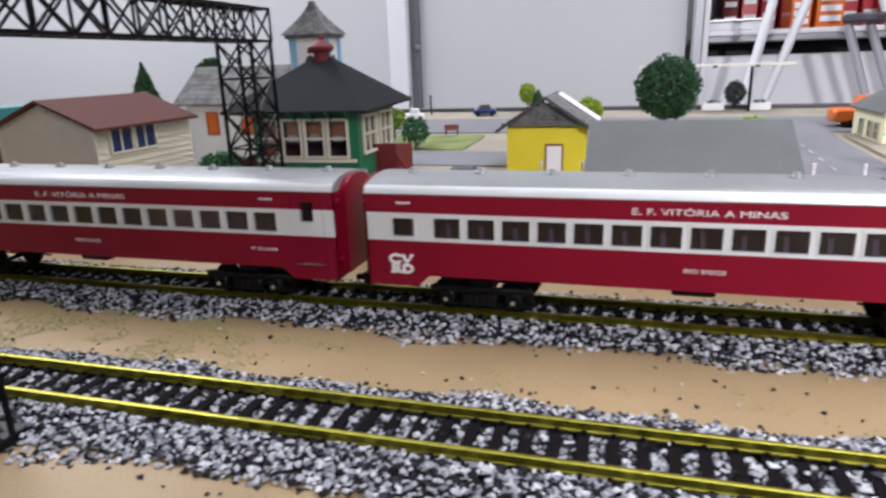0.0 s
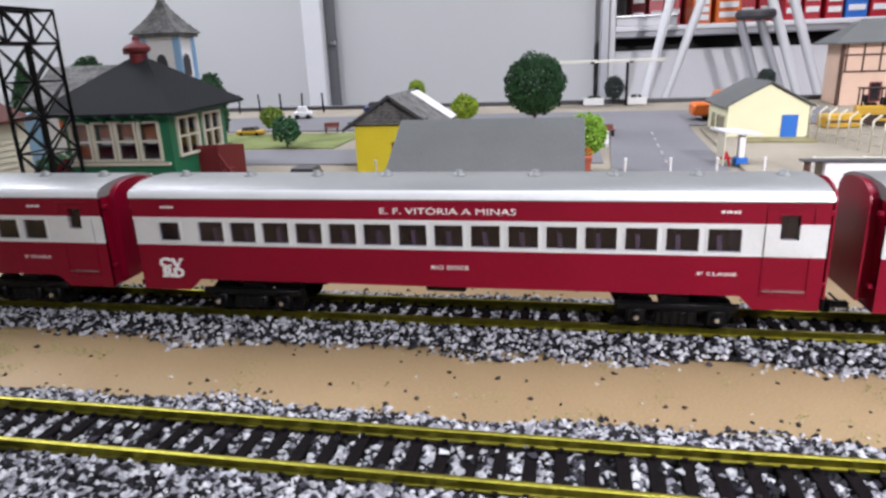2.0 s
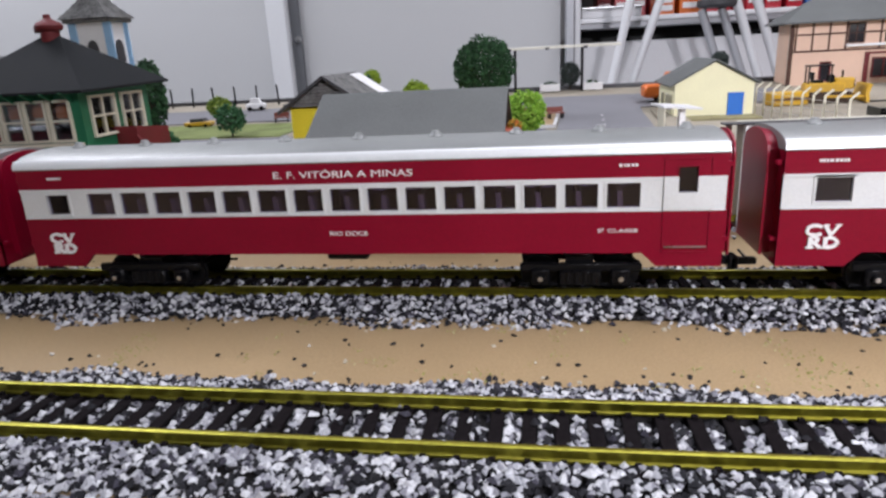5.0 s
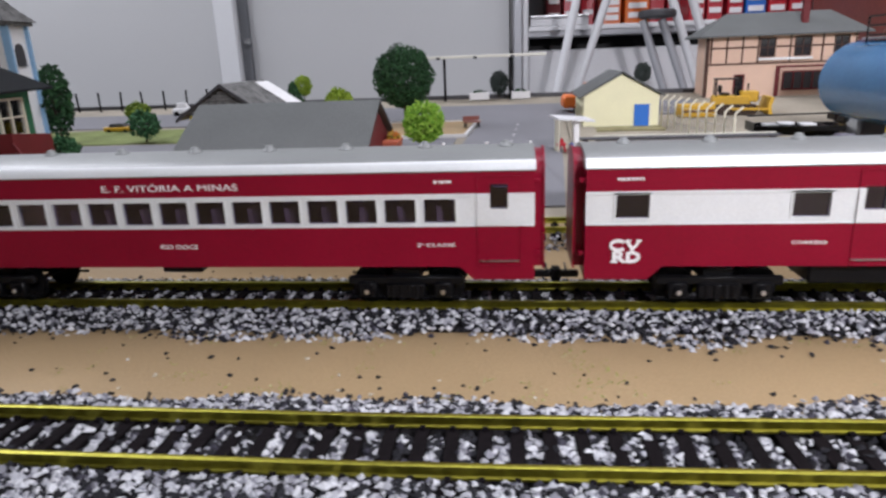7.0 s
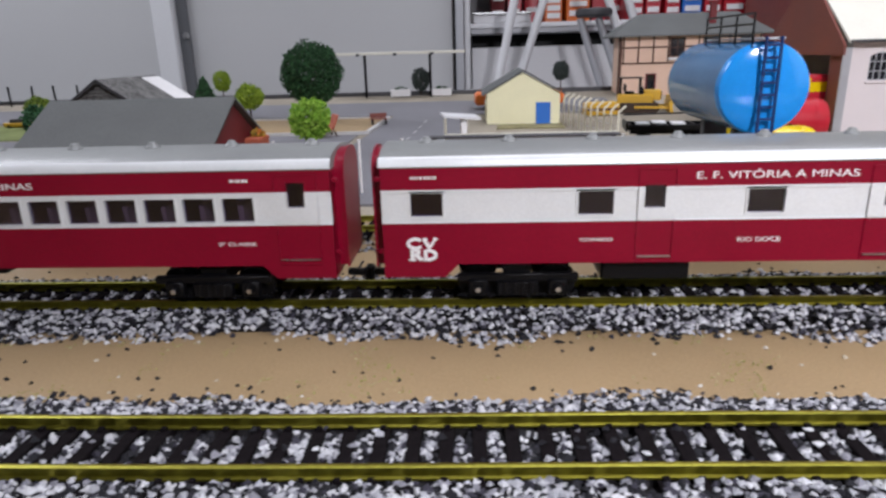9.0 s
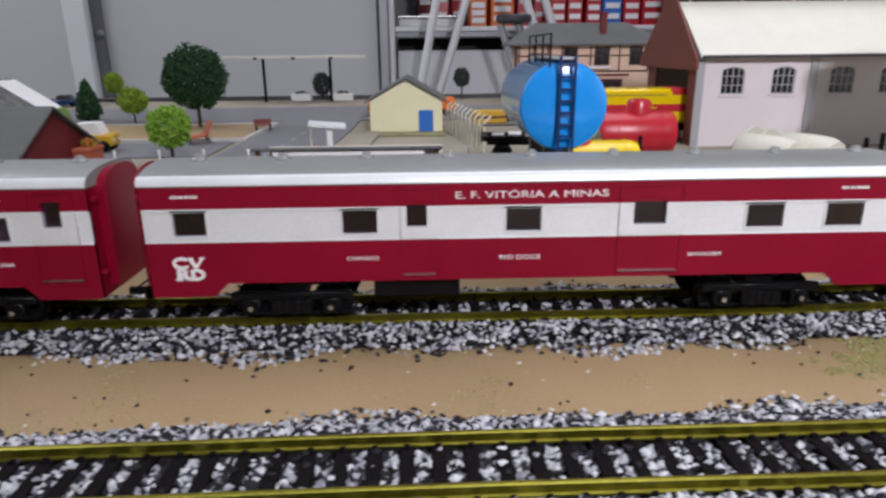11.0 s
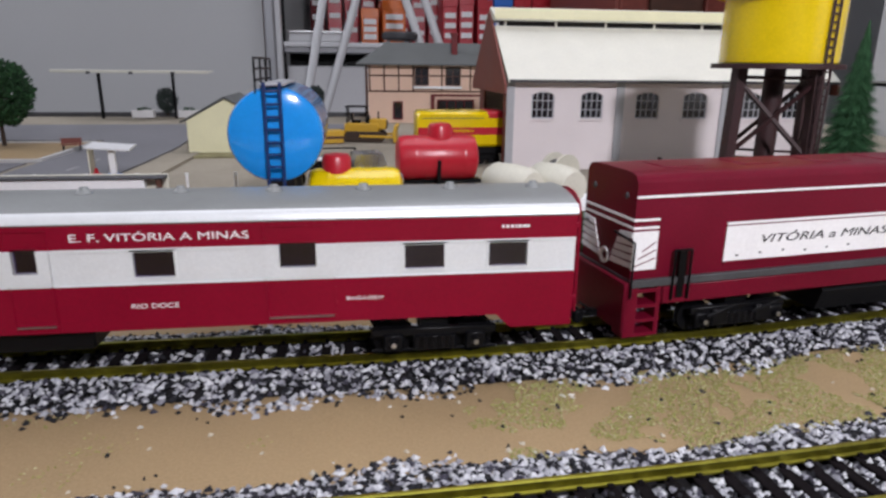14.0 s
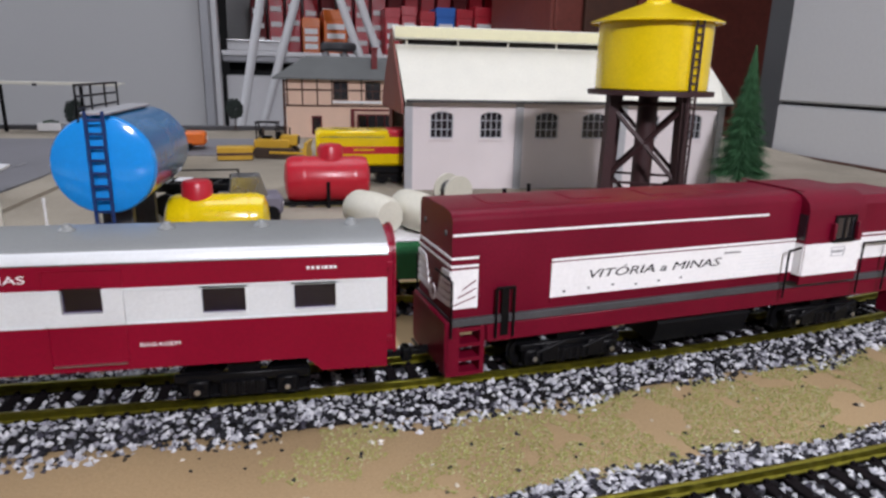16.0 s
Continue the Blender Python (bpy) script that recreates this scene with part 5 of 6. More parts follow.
rt = [(-0.004, D4 / 2, 0.0930), (0.004, D4 / 2, 0.0930)]
s = Shape().add(rb + [(x, y, z - 0.0012) for x, y, z in rb] + rt, [(0, 1, 9, 8), (1, 2, 9), (2, 3, 8, 9), (3, 0, 8), (4, 7, 6, 5), (0, 4, 5, 1), (1, 5, 6, 2), (2, 6, 7, 3), (3, 7, 4, 0)])
part("roof", s, SLATE, gb, "dark slate hipped roof")
for k in range(6):
    x = -W4 + 0.004 + k * 0.0092
    part("bracket", Shape().prism([(0, 0.0685), (-0.008, 0.0675), (0, 0.0630)], x, x + 0.001, "x"), GREEN, gb)
cap = part("cap", Shape().lathe([(0.0042, 0.0890), (0.0042, 0.0948), (0.0060, 0.0958), (0.0063, 0.0974), (0.0052, 0.0988), (0.0026, 0.1000), (0.0016, 0.1010), (0.0016, 0.1024), (0, 0.1028)], 14, (0, D4 / 2, 0)), BRICK_RED, gb, "dark red roof vent cap")
part("vent_ear", Shape().box(-0.0075, -0.0050, D4 / 2 - 0.001, D4 / 2 + 0.001, 0.0945, 0.0975, 0.0004), BRICK_RED, gb)
part("porch_roof", Shape().prism([(-W4 - 0.0215, 0.0350), (-W4 - 0.0060, 0.0470), (-W4 - 0.0005, 0.0470), (-W4 - 0.0005, 0.0350)], 0.004, 0.020, "y"), BRICK_RED, gb, "dark maroon porch roof")
part("porch_wall", Shape().box(-W4 - 0.0185, -W4 - 0.0005, 0.006, 0.018, 0, 0.0350), GREEN, gb)
part("stair_house", Shape().prism([(0.022, 0.0), (0.050, 0.0), (0.050, 0.0470), (0.022, 0.0500)], W4, W4 + 0.0110, "x"), BRICK_RED, gb, "dark red covered stair")
part("stair_rail", Shape().bar((W4 + 0.0105, 0.0215, 0.0455), (W4 + 0.0250, 0.0215, 0.0240), 0.0012), BRICK_RED, gb)
part("stair_stringer", Shape().bar((W4 + 0.0105, 0.0215, 0.0390), (W4 + 0.0250, 0.0215, 0.0175), 0.0016), BRICK_RED, gb)
for k in range(5):
    x = W4 + 0.0120 + 0.0028 * k
    z = 0.0370 - 0.00415 * k
    part("baluster", Shape().rod((x, 0.0215, z), (x, 0.0215, z + 0.0065), 0.0004, 6), BRICK_RED, gb)
    part("tread", Shape().box(x - 0.0014, x + 0.0014, 0.0220, 0.0330, z - 0.0004, z + 0.0004), BRICK_RED, gb)

# cream sided house
ch = thing("sided_house", (-0.3035, 0.281, 0.0), 0, "cream lap-sided house with brown roof and blue windows", "house")
W5, D5, E5, R5 = 0.0320, 0.078, 0.0610, 0.0735
part("wall", Shape().prism([(-W5, 0.0), (W5, 0.0), (W5, E5), (0, R5), (-W5, E5)], 0, 0.0012, "y"), CREAM, ch)
part("wall", Shape().prism([(-W5, 0.0), (W5, 0.0), (W5, E5), (0, R5), (-W5, E5)], D5 - 0.0012, D5, "y"), CREAM, ch)
part("wall", Shape().box(-W5, -W5 + 0.0012, 0.0012, D5 - 0.0012, 0.0, E5), CREAM, ch)
part("wall", Shape().box(W5 - 0.0012, W5, 0.0012, D5 - 0.0012, 0.0, E5), CREAM, ch)
pitch = 0.0036
for k in range(20):
    z = k * pitch
    half = W5 if z + pitch < E5 else W5 * max(0.0, (R5 - z - pitch) / (R5 - E5))
    if half > 0.003:
        part("board", Shape().prism([(0, z), (-0.0009, z), (-0.0002, z + pitch), (0, z + pitch)], -half, half, "x"), CREAM, ch)
tr5 = Matrix.Translation((W5, 0, 0)) @ Matrix.Rotation(radians(90), 4, "Z")
for k in range(16):
    z = k * pitch
    if 0.0485 - pitch < z < 0.0595:
        spans = ((0.0, 0.007), (0.047, D5))
    else:
        spans = ((0.0, D5),)
    for a, b in spans:
        part("board", Shape().prism([(0, z), (-0.0009, z), (-0.0002, z + pitch), (0, z + pitch)], a, b, "x").moved(tr5), CREAM, ch)
for a in (0.010, 0.029):
    window(ch, a, a + 0.0158, 0.0465, 0.0585, -0.0002, TRIM, 1, 0, 0.0012, 0.0014, tr5, NAVY, "blue-glazed window in cream frame")
gable_roof(ch, -W5 - 0.005, W5 + 0.005, -0.004, D5 + 0.004, E5 - 0.0005, R5 + 0.0022, 0.0016, BROWN_ROOF, "y")
for e in (-1, 1):
    part("corner_board", Shape().box(e * W5 - 0.0008, e * W5 + 0.0008, -0.0012, 0.0004, 0, E5), TRIM, ch)

# church behind
cu = thing("white_church", (-0.2185, 0.4320, 0.0170), 0, "white church with pale blue corners and shingled steeple", "church")
part("tower", Shape().box(-0.0128, 0.0128, 0, 0.018, 0, 0.0905, 0.0003), WHITE, cu)
for x in (-0.0128, 0.0128):
    for y in (0.0, 0.018):
        part("corner_strip", Shape().box(x - 0.0028, x + 0.0028, y - 0.0006, y + 0.0006, 0, 0.0905), PALE_BLUE, cu, "pale blue corner strip")
trc = Matrix.Translation((0.0131, 0, 0)) @ Matrix.Rotation(radians(90), 4, "Z")
for m in (None, trc):
    a = -0.004 if m is None else 0.005
    s = Shape().prism([(a, 0.064), (a + 0.008, 0.064), (a + 0.008, 0.074), (a + 0.0067, 0.0775), (a + 0.004, 0.079), (a + 0.0013, 0.0775), (a, 0.074)], -0.0006, 0.0002, "y")
    if m is not None:
        s.moved(m)
    part("belfry_opening", s, DARK_GREY, cu)
part("cornice", Shape().box(-0.0168, 0.0168, -0.0045, 0.0225, 0.0900, 0.0925, 0.0005), SHINGLE, cu)
rows = 7
for k in range(rows):
    def half(u):
        return 0.0172 * (1 - u) ** 1.4 + 0.0014
    u0, u1 = k / rows, (k + 1) / rows
    h0, h1 = half(u0), half(u1) + 0.0006
    z0, z1 = 0.0925 + 0.0225 * u0, 0.0925 + 0.0225 * u1
    g0, g1 = h0 * 0.82, h1 * 0.82
    vs = [(-h0, 0.009 - g0, z0), (h0, 0.009 - g0, z0), (h0, 0.009 + g0, z0), (-h0, 0.009 + g0, z0), (-h1, 0.009 - g1, z1), (h1, 0.009 - g1, z1), (h1, 0.009 + g1, z1), (-h1, 0.009 + g1, z1)]
    part("steeple_course", Shape().add(vs, [(0, 3, 2, 1), (4, 5, 6, 7), (0, 1, 5, 4), (1, 2, 6, 5), (2, 3, 7, 6), (3, 0, 4, 7)]), SHINGLE, cu)
part("nave_wall", Shape().box(-0.108, -0.0133, 0.0, 0.0012, 0, 0.0480), WHITE, cu)
part("nave_wall", Shape().box(-0.108, -0.107, 0.0012, 0.06, 0, 0.0480), WHITE, cu)
for k in range(8):
    u0, u1 = k / 8, (k + 1) / 8
    part("roof_course", Shape().prism([(-0.006 + 0.036 * u0, 0.0465 + 0.0270 * u0), (-0.006 + 0.036 * u1, 0.0465 + 0.0270 * u1 - 0.0002), (-0.006 + 0.036 * u1, 0.0455 + 0.0270 * u1 - 0.0012), (-0.006 + 0.036 * u0, 0.0465 + 0.0270 * u0 - 0.0014)], -0.116, -0.0133, "x"), SHINGLE, cu)
for a in (-0.090, -0.060):
    window(cu, a, a + 0.0085, 0.024, 0.0395, -0.0002, TERRACOTTA, 0, 0, 0.0008, 0.0012, None, ORANGE, "orange glazed window")
part("annex", Shape().box(-0.134, -0.1085, -0.004, 0.03, 0, 0.040, 0.0005), PALE_BLUE, cu, "pale blue annex")

# farther buildings on the far left
lf = thing("teal_boxcar", (-0.44, 0.345, 0.0), 0, "teal and red railway wagon body beside the house", "wagon")
part("body", Shape().box(-0.05, 0.028, 0, 0.03, 0.048, 0.068, 0.001), material("teal_plastic", (0.02, 0.20, 0.20), 0.5, bump=0.05), lf, "teal upper body")
part("lower_body", Shape().box(-0.05, 0.030, 0.0005, 0.0295, 0.012, 0.0478, 0.001), BRICK_RED, lf)

# warehouse
wh = thing("warehouse", (0.4035, 0.459, 0.0165), -0.4, "pale pink warehouse with arched windows and ivory roof", "warehouse")
WL, WD, WE = 0.228, 0.104, 0.0610
wins = [(0.0150, 0.0305), (0.0488, 0.0643), (0.0875, 0.1040), (0.1215, 0.1390), (0.1625, 0.1790), (0.1960, 0.2125)]
part("front_wall", Shape().pierced(0, WL, 0, WE, 0, 0.0016, [(a, b, 0.0350, 0.0525) for a, b in wins]), PINKISH, wh)
for a, b in wins:
    s = Shape()
    n = 6
    pts = [(a, 0.0528)] + [(a + (b - a) * k / n, 0.0500 + 0.0028 * math.sin(math.pi * k / n)) for k in range(n + 1)][::1] + [(b, 0.0528)]
    s.prism(pts, -0.0002, 0.0014, "y")
    part("arch_head", s, PINKISH, wh)
    s = Shape().pierced(a, b, 0.0350, 0.0525, 0.0006, 0.0008, [(a + 0.0008, b - 0.0008, 0.0358, 0.0517)])
    for k in (1, 2, 3):
        x = a + (b - a) * k / 4
        s.box(x - 0.0003, x + 0.0003, 0.0006, 0.0012, 0.0350, 0.0525)
    for k in (1, 2):
        z = 0.0350 + 0.0175 * k / 3
        s.box(a, b, 0.0006, 0.0012, z - 0.0003, z + 0.0003)
    w = part("window", s, ROOM_GREY, wh)
    part("pane", Shape().box(a, b, 0.0012, 0.0015, 0.0350, 0.0525), DUSKY_PANE, w)
    part("sill", Shape().box(a - 0.001, b + 0.001, -0.0012, 0, 0.0335, 0.0348), PINKISH, w)
for x in (0.0, 0.0755, 0.1510, 0.2260):
    part("pilaster", Shape().box(x - 0.0022, x + 0.0030, -0.0014, 0, 0, WE, 0.0002), ROOM_GREY, wh, "grey pilaster strip")
part("back_wall", Shape().box(0, WL, WD - 0.0016, WD, 0, WE), PINKISH, wh)
part("end_wall", Shape().box(WL - 0.0016, WL, 0.0016, WD - 0.0016, 0, WE), PINKISH, wh)
for x in (-0.0050, WL + 0.003):
    part("gable", Shape().prism([(-0.006, WE - 0.004), (WD / 2, 0.1065), (WD + 0.006, WE - 0.004), (WD + 0.006, WE - 0.010), (-0.006, WE - 0.010)], x, x + 0.0015, "x"), BROWN_WALL, wh, "russet brown gable board")
for a, b in ((0.0018, 0.018), (WD - 0.02, WD - 0.0018)):
    part("door_side", Shape().box(-0.0002, 0.0012, a, b, 0, WE - 0.004), BROWN_WALL, wh)
part("roof_slope", Shape().prism([(-0.0075, WE - 0.0005), (0.0405, 0.0955), (0.0405, 0.0940), (-0.0075, WE - 0.0025)], -0.003, WL + 0.003, "x"), IVORY, wh, "ivory sheet roof")
part("roof_slope", Shape().prism([(WD + 0.0075, WE - 0.0005), (WD - 0.0405, 0.0955), (WD - 0.0405, 0.0940), (WD + 0.0075, WE - 0.0025)], -0.003, WL + 0.003, "x"), IVORY, wh, "ivory sheet roof")
part("gutter", Shape().rod((-0.002, -0.0078, WE - 0.0016), (WL + 0.002, -0.0078, WE - 0.0016), 0.0009, 8), DARK_GREY, wh)
part("roof_monitor", Shape().prism([(0.036, 0.1010), (WD / 2, 0.1085), (WD - 0.036, 0.1010), (WD - 0.036, 0.0990), (0.036, 0.0990)], -0.004, WL + 0.004, "x"), IVORY, wh, "raised ivory ridge roof")
part("monitor_face", Shape().box(-0.004, WL + 0.004, 0.0352, 0.0360, 0.0998, 0.1068), PALE_YELLOW, wh)
for k in range(7):
    x = 0.004 + k * 0.0365
    part("monitor_post", Shape().box(x, x + 0.0012, 0.0395, 0.0407, 0.0945, 0.0995), IVORY, wh)
part("monitor_core", Shape().box(0.004, WL - 0.004, 0.046, 0.058, 0.0900, 0.0992), DARK_GREY, wh)

# half-timbered house
th = thing("half_timbered_house", (0.3870, 0.714, 0.0255), -2, "peach half-timbered house with grey hipped roof", "house")
W6, D6, Z6 = 0.0680, 0.052, 0.0605
up = [(-0.020, -0.007, 0.040, 0.0565), (0.012, 0.026, 0.040, 0.0565), (0.048, 0.060, 0.040, 0.0565)]
dn = [(-0.042, -0.034, 0.006, 0.022), (0.004, 0.040, 0.008, 0.0240)]
part("front_wall", Shape().pierced(-W6, W6, 0, Z6, 0, 0.0014, up + dn), PEACH, th)
part("side_wall", Shape().box(-W6, -W6 + 0.0014, 0.0014, D6, 0, Z6), PEACH, th)
part("side_wall", Shape().box(W6 - 0.0014, W6, 0.0014, D6, 0, Z6), PEACH, th)
part("back_wall", Shape().box(-W6 + 0.0014, W6 - 0.0014, D6 - 0.0014, D6, 0, Z6), PEACH, th)
for a, b, c, d in up:
    window(th, a, b, c, d, 0.0004, TIMBER, 1, 1, 0.0009, 0.0012)
window(th, *dn[0], 0.0004, BRICK_RED, 0, 0, 0.0012, 0.0014)
window(th, *dn[1], 0.0004, BRICK_RED, 3, 0, 0.0014, 0.0016)
part("flower_box", Shape().box(-0.022, 0.028, -0.004, 0, 0.0360, 0.0385, 0.0004), WHITE, th, "white window box rail")
for z in (0.0325, 0.0480, 0.0592):
    s = Shape()
    for a, b in ((-W6, -0.0215), (-0.0055, 0.0105), (0.0275, 0.0465), (0.0615, W6)) if z == 0.0480 else ((-W6, W6),):
        s.box(a, b, -0.0008, 0, z, z + 0.0016)
    part("beam", s, TIMBER, th)
for k in range(10):
    x = -W6 + 0.0008 + k * (2 * W6 - 0.003) / 9
    if not any(a - 0.002 < x < b + 0.002 for a, b, c, d in up):
        part("stud", Shape().box(x, x + 0.0014, -0.0009, 0, 0.0341, 0.0591), TIMBER, th)
part("door_post", Shape().box(-0.004, 0.0, -0.0009, 0, 0.0, 0.030), BRICK_RED, th)
part("lintel", Shape().box(-0.004, 0.048, -0.0010, 0, 0.0285, 0.0305), BRICK_RED, th)
part("corner_post", Shape().box(-W6 - 0.0030, -W6 - 0.0005, 0.000, 0.004, 0, 0.0585, 0.0004), TIMBER, th)
rb = [(-W6 - 0.012, -0.010, Z6), (W6 + 0.010, -0.010, Z6), (W6 + 0.010, D6 + 0.008, Z6), (-W6 - 0.012, D6 + 0.008, Z6)]
rt = [(-W6 + 0.020, D6 / 2, Z6 + 0.0215), (W6 - 0.018, D6 / 2, Z6 + 0.0215)]
s = Shape().add(rb + [(x, y, z - 0.0015) for x, y, z in rb] + rt, [(0, 1, 9, 8), (1, 2, 9), (2, 3, 8, 9), (3, 0, 8), (4, 7, 6, 5), (0, 4, 5, 1), (1, 5, 6, 2), (2, 6, 7, 3), (3, 7, 4, 0)])
part("roof", s, GREY_ROOF, th, "grey hipped roof")
part("chimney", Shape().box(0.018, 0.024, 0.006, 0.012, Z6 + 0.006, Z6 + 0.0300, 0.0004).box(0.017, 0.025, 0.005, 0.013, Z6 + 0.0285, Z6 + 0.0310, 0.0004), BRICK_RED, th, "dark red brick chimney")

# platform shelter
sh = thing("open_shelter", (0.0835, 0.752, 0.0285), 0, "long cream shelter roof on slim black posts", "shelter")
part("roof", Shape().box(-0.0755, 0.0755, -0.010, 0.012, 0.0470, 0.0482, 0.0003), IVORY, sh)
part("fascia", Shape().box(-0.0755, 0.0755, -0.0112, -0.0101, 0.0455, 0.0485, 0.0003), IVORY, sh)
for x in (-0.0345, 0.0370):
    part("post", Shape().box(x - 0.0014, x + 0.0014, -0.0014, 0.0014, 0, 0.0470, 0.0003), BLACK, sh, "black post")
for x in (-0.04, 0.0, 0.04):
    part("joint", Shape().box(x - 0.002, x + 0.002, -0.0120, -0.0113, 0.0445, 0.0470), DARK_GREY, sh)
for x in (0.0863, 0.1318):
    pl = thing("planter", (x, 0.760, 0.0288), 0, "white box planter under the shelter", "planter", "planters")
    part("box", Shape().box(-0.011, 0.011, -0.005, 0.005, 0, 0.0078, 0.0005), WHITE, pl)
    cr = crown_shape((0, 0, 0.0085), 0.007, 0.0022, 60, 0.0010, int(x * 1000))
    part("plants", cr, LEAF_DARK, pl)

# concrete post fence beside the hut
fe = thing("post_fence", (0, 0, 0), 0, "white bent-top post fence with thin wires", "fence")
pts = [(0.2405 + 0.0195 * k / 9, 0.553 - 0.113 * k / 9) for k in range(10)]
for x, y in pts:
    z = rise(y)
    part("post", Shape().bar((x, y, z), (x, y, z + 0.0200), 0.0011).bar((x, y, z + 0.0200), (x + 0.0042, y - 0.0005, z + 0.0240), 0.0010), TRIM, fe)
for h in (0.005, 0.011, 0.017):
    part("wire", Shape().rod((*pts[0], rise(pts[0][1]) + h), (*pts[-1], rise(pts[-1][1]) + h), 0.00022, 5), STEEL, fe)

# dark fence at the back
bf = thing("rail_fence", (0, 0, 0), 0, "dark wooden post fence by the back edge", "fence")
for k in range(10):
    x = -0.47 + 0.027 * k
    part("post", Shape().bar((x, 0.752, 0.028), (x + 0.001 * (k % 3 - 1), 0.752, 0.0505), 0.0016), BLACK, bf)
part("rail", Shape().bar((-0.47, 0.7515, 0.040), (-0.40, 0.7515, 0.0395), 0.0012), BLACK, bf)

# signal gantry over the tracks
ga = thing("lattice_gantry", (-0.1560, 0.2494, 0.0), 0, "black lattice gantry spanning over the tracks", "gantry")


def lattice(p, q, half, name, cells):
    """A square lattice boom between two points."""
    p, q = Vector(p), Vector(q)
    w = (q - p).normalized()
    u = Vector((1, 0, 0))
    v = w.cross(u).normalized()
    c = [(a * u + b * v) * half for a in (-1, 1) for b in (-1, 1)]
    for d in c:
        part("chord", Shape().bar(p + d, q + d, 0.0011), BLACK, ga)
    L = (q - p).length
    for k in range(cells):
        a, b = p + w * (L * k / cells), p + w * (L * (k + 1) / cells)
        for i, j in ((0, 1), (1, 3), (3, 2), (2, 0)):
            for f, g in ((a + c[i], b + c[j]), (a + c[j], b + c[i]), (a + c[i], a + c[j])):
                part(name, Shape().bar(f, g, 0.0007), BLACK, ga)


lattice((0.0035, -0.0060, 0), (0.0035, -0.0060, 0.0985), 0.0076, "tower_brace", 7)
lattice((0.0035, -0.150, 0), (0.0035, -0.150, 0.0985), 0.0076, "tower_brace", 7)
lattice((0.006, 0.001, 0.1050), (0.006, -0.165, 0.1050), 0.0062, "boom_brace", 13)
for y in (-0.006, -0.150):
    part("footing", Shape().box(-0.012, 0.012, y - 0.012, y + 0.012, 0, 0.003, 0.0005), BLACK, ga)

# blue horizontal tank
bt = thing("storage_tank", (0.2733, 0.263, 0.0), 0, "glossy sky-blue storage tank with ladder and top rail", "tank")
R, ZC = 0.0163, 0.0612
part("end_cap", Shape().lathe([(0, 0.0), (R * 0.55, 0.0004), (R * 0.85, 0.0012), (R * 0.96, 0.0020), (R, 0.0034), (R, 0.0048)], 48, (0, 0, ZC), "y"), SKY_BLUE, bt, "bright sky-blue end cap")
# same blue as the cap; shade and reflection are mixed into this colour
part("shell", Shape().lathe([(R, 0.0048), (R, 0.0640), (R * 0.85, 0.0660), (0, 0.0668)], 48, (0, 0, ZC), "y"), material("shaded_sky_blue_gloss", (0.045, 0.19, 0.40), 0.20, vary=0.1, bump=0.02, coat=0.3), bt, "sky-blue barrel, shade and reflections put into its duller colour")
ld = part("ladder", Shape().rod((-0.0026, -0.0020, 0.0400), (-0.0026, -0.0020, 0.0790), 0.0006, 8).rod((0.0026, -0.0020, 0.0400), (0.0026, -0.0020, 0.0790), 0.0006, 8), NAVY, bt, "dark blue ladder")
for k in range(9):
    part("rung", Shape().rod((-0.0026, -0.0020, 0.0425 + 0.0042 * k), (0.0026, -0.0020, 0.0425 + 0.0042 * k), 0.0005, 6), NAVY, ld)
part("walkway", Shape().box(-0.0040, 0.0040, -0.0015, 0.058, 0.0778, 0.0787, 0.0002), ROOM_GREY, bt)
for y in (0.002, 0.018, 0.034, 0.050):
    part("rail_post", Shape().rod((-0.0058, y, 0.0750), (-0.0058, y, 0.0868), 0.0004, 6), BLACK, bt)
for z in (0.0796, 0.0832, 0.0868):
    part("guard_rail", Shape().rod((-0.0058, 0.002, z), (-0.0058, 0.050, z), 0.0004, 6), BLACK, bt)
for y in (0.012, 0.046):
    part("saddle", Shape().box(-0.0050, 0.0050, y, y + 0.004, 0.0, 0.0456, 0.0004), DARK_GREY, bt, "dark support saddle")

# water tower
wt = thing("water_tower", (0.5030, 0.3320, 0.0), 0, "yellow water tank on a rust-brown braced steel tower", "water tower")
part("tank", Shape().lathe([(0, 0.0875), (0.0258, 0.0875), (0.0262, 0.0880), *[(0.0262 + 0.00012 * (k % 2), 0.0890 + 0.00145 * k) for k in range(20)], (0.0262, 0.1180), (0, 0.1182)], 64), YELLOW_GLOSS, wt, "glossy yellow tank")
part("roof", Shape().lathe([(0.0305, 0.1175), (0.0305, 0.1183), (0.006, 0.1272), (0.0045, 0.1300), (0, 0.1302)], 40), YELLOW_GLOSS, wt)
part("platform", Shape().lathe([(0, 0.0850), (0.0295, 0.0850), (0.0295, 0.0873), (0, 0.0874)], 32), RUST, wt)
legs = [(0.0225 * math.cos(a), 0.0225 * math.sin(a)) for a in (radians(15), radians(105), radians(195), radians(285))]
for x, y in legs:
    part("leg", Shape().bar((x * 1.12, y * 1.12, 0), (x, y, 0.0850), 0.0046), RUST, wt)
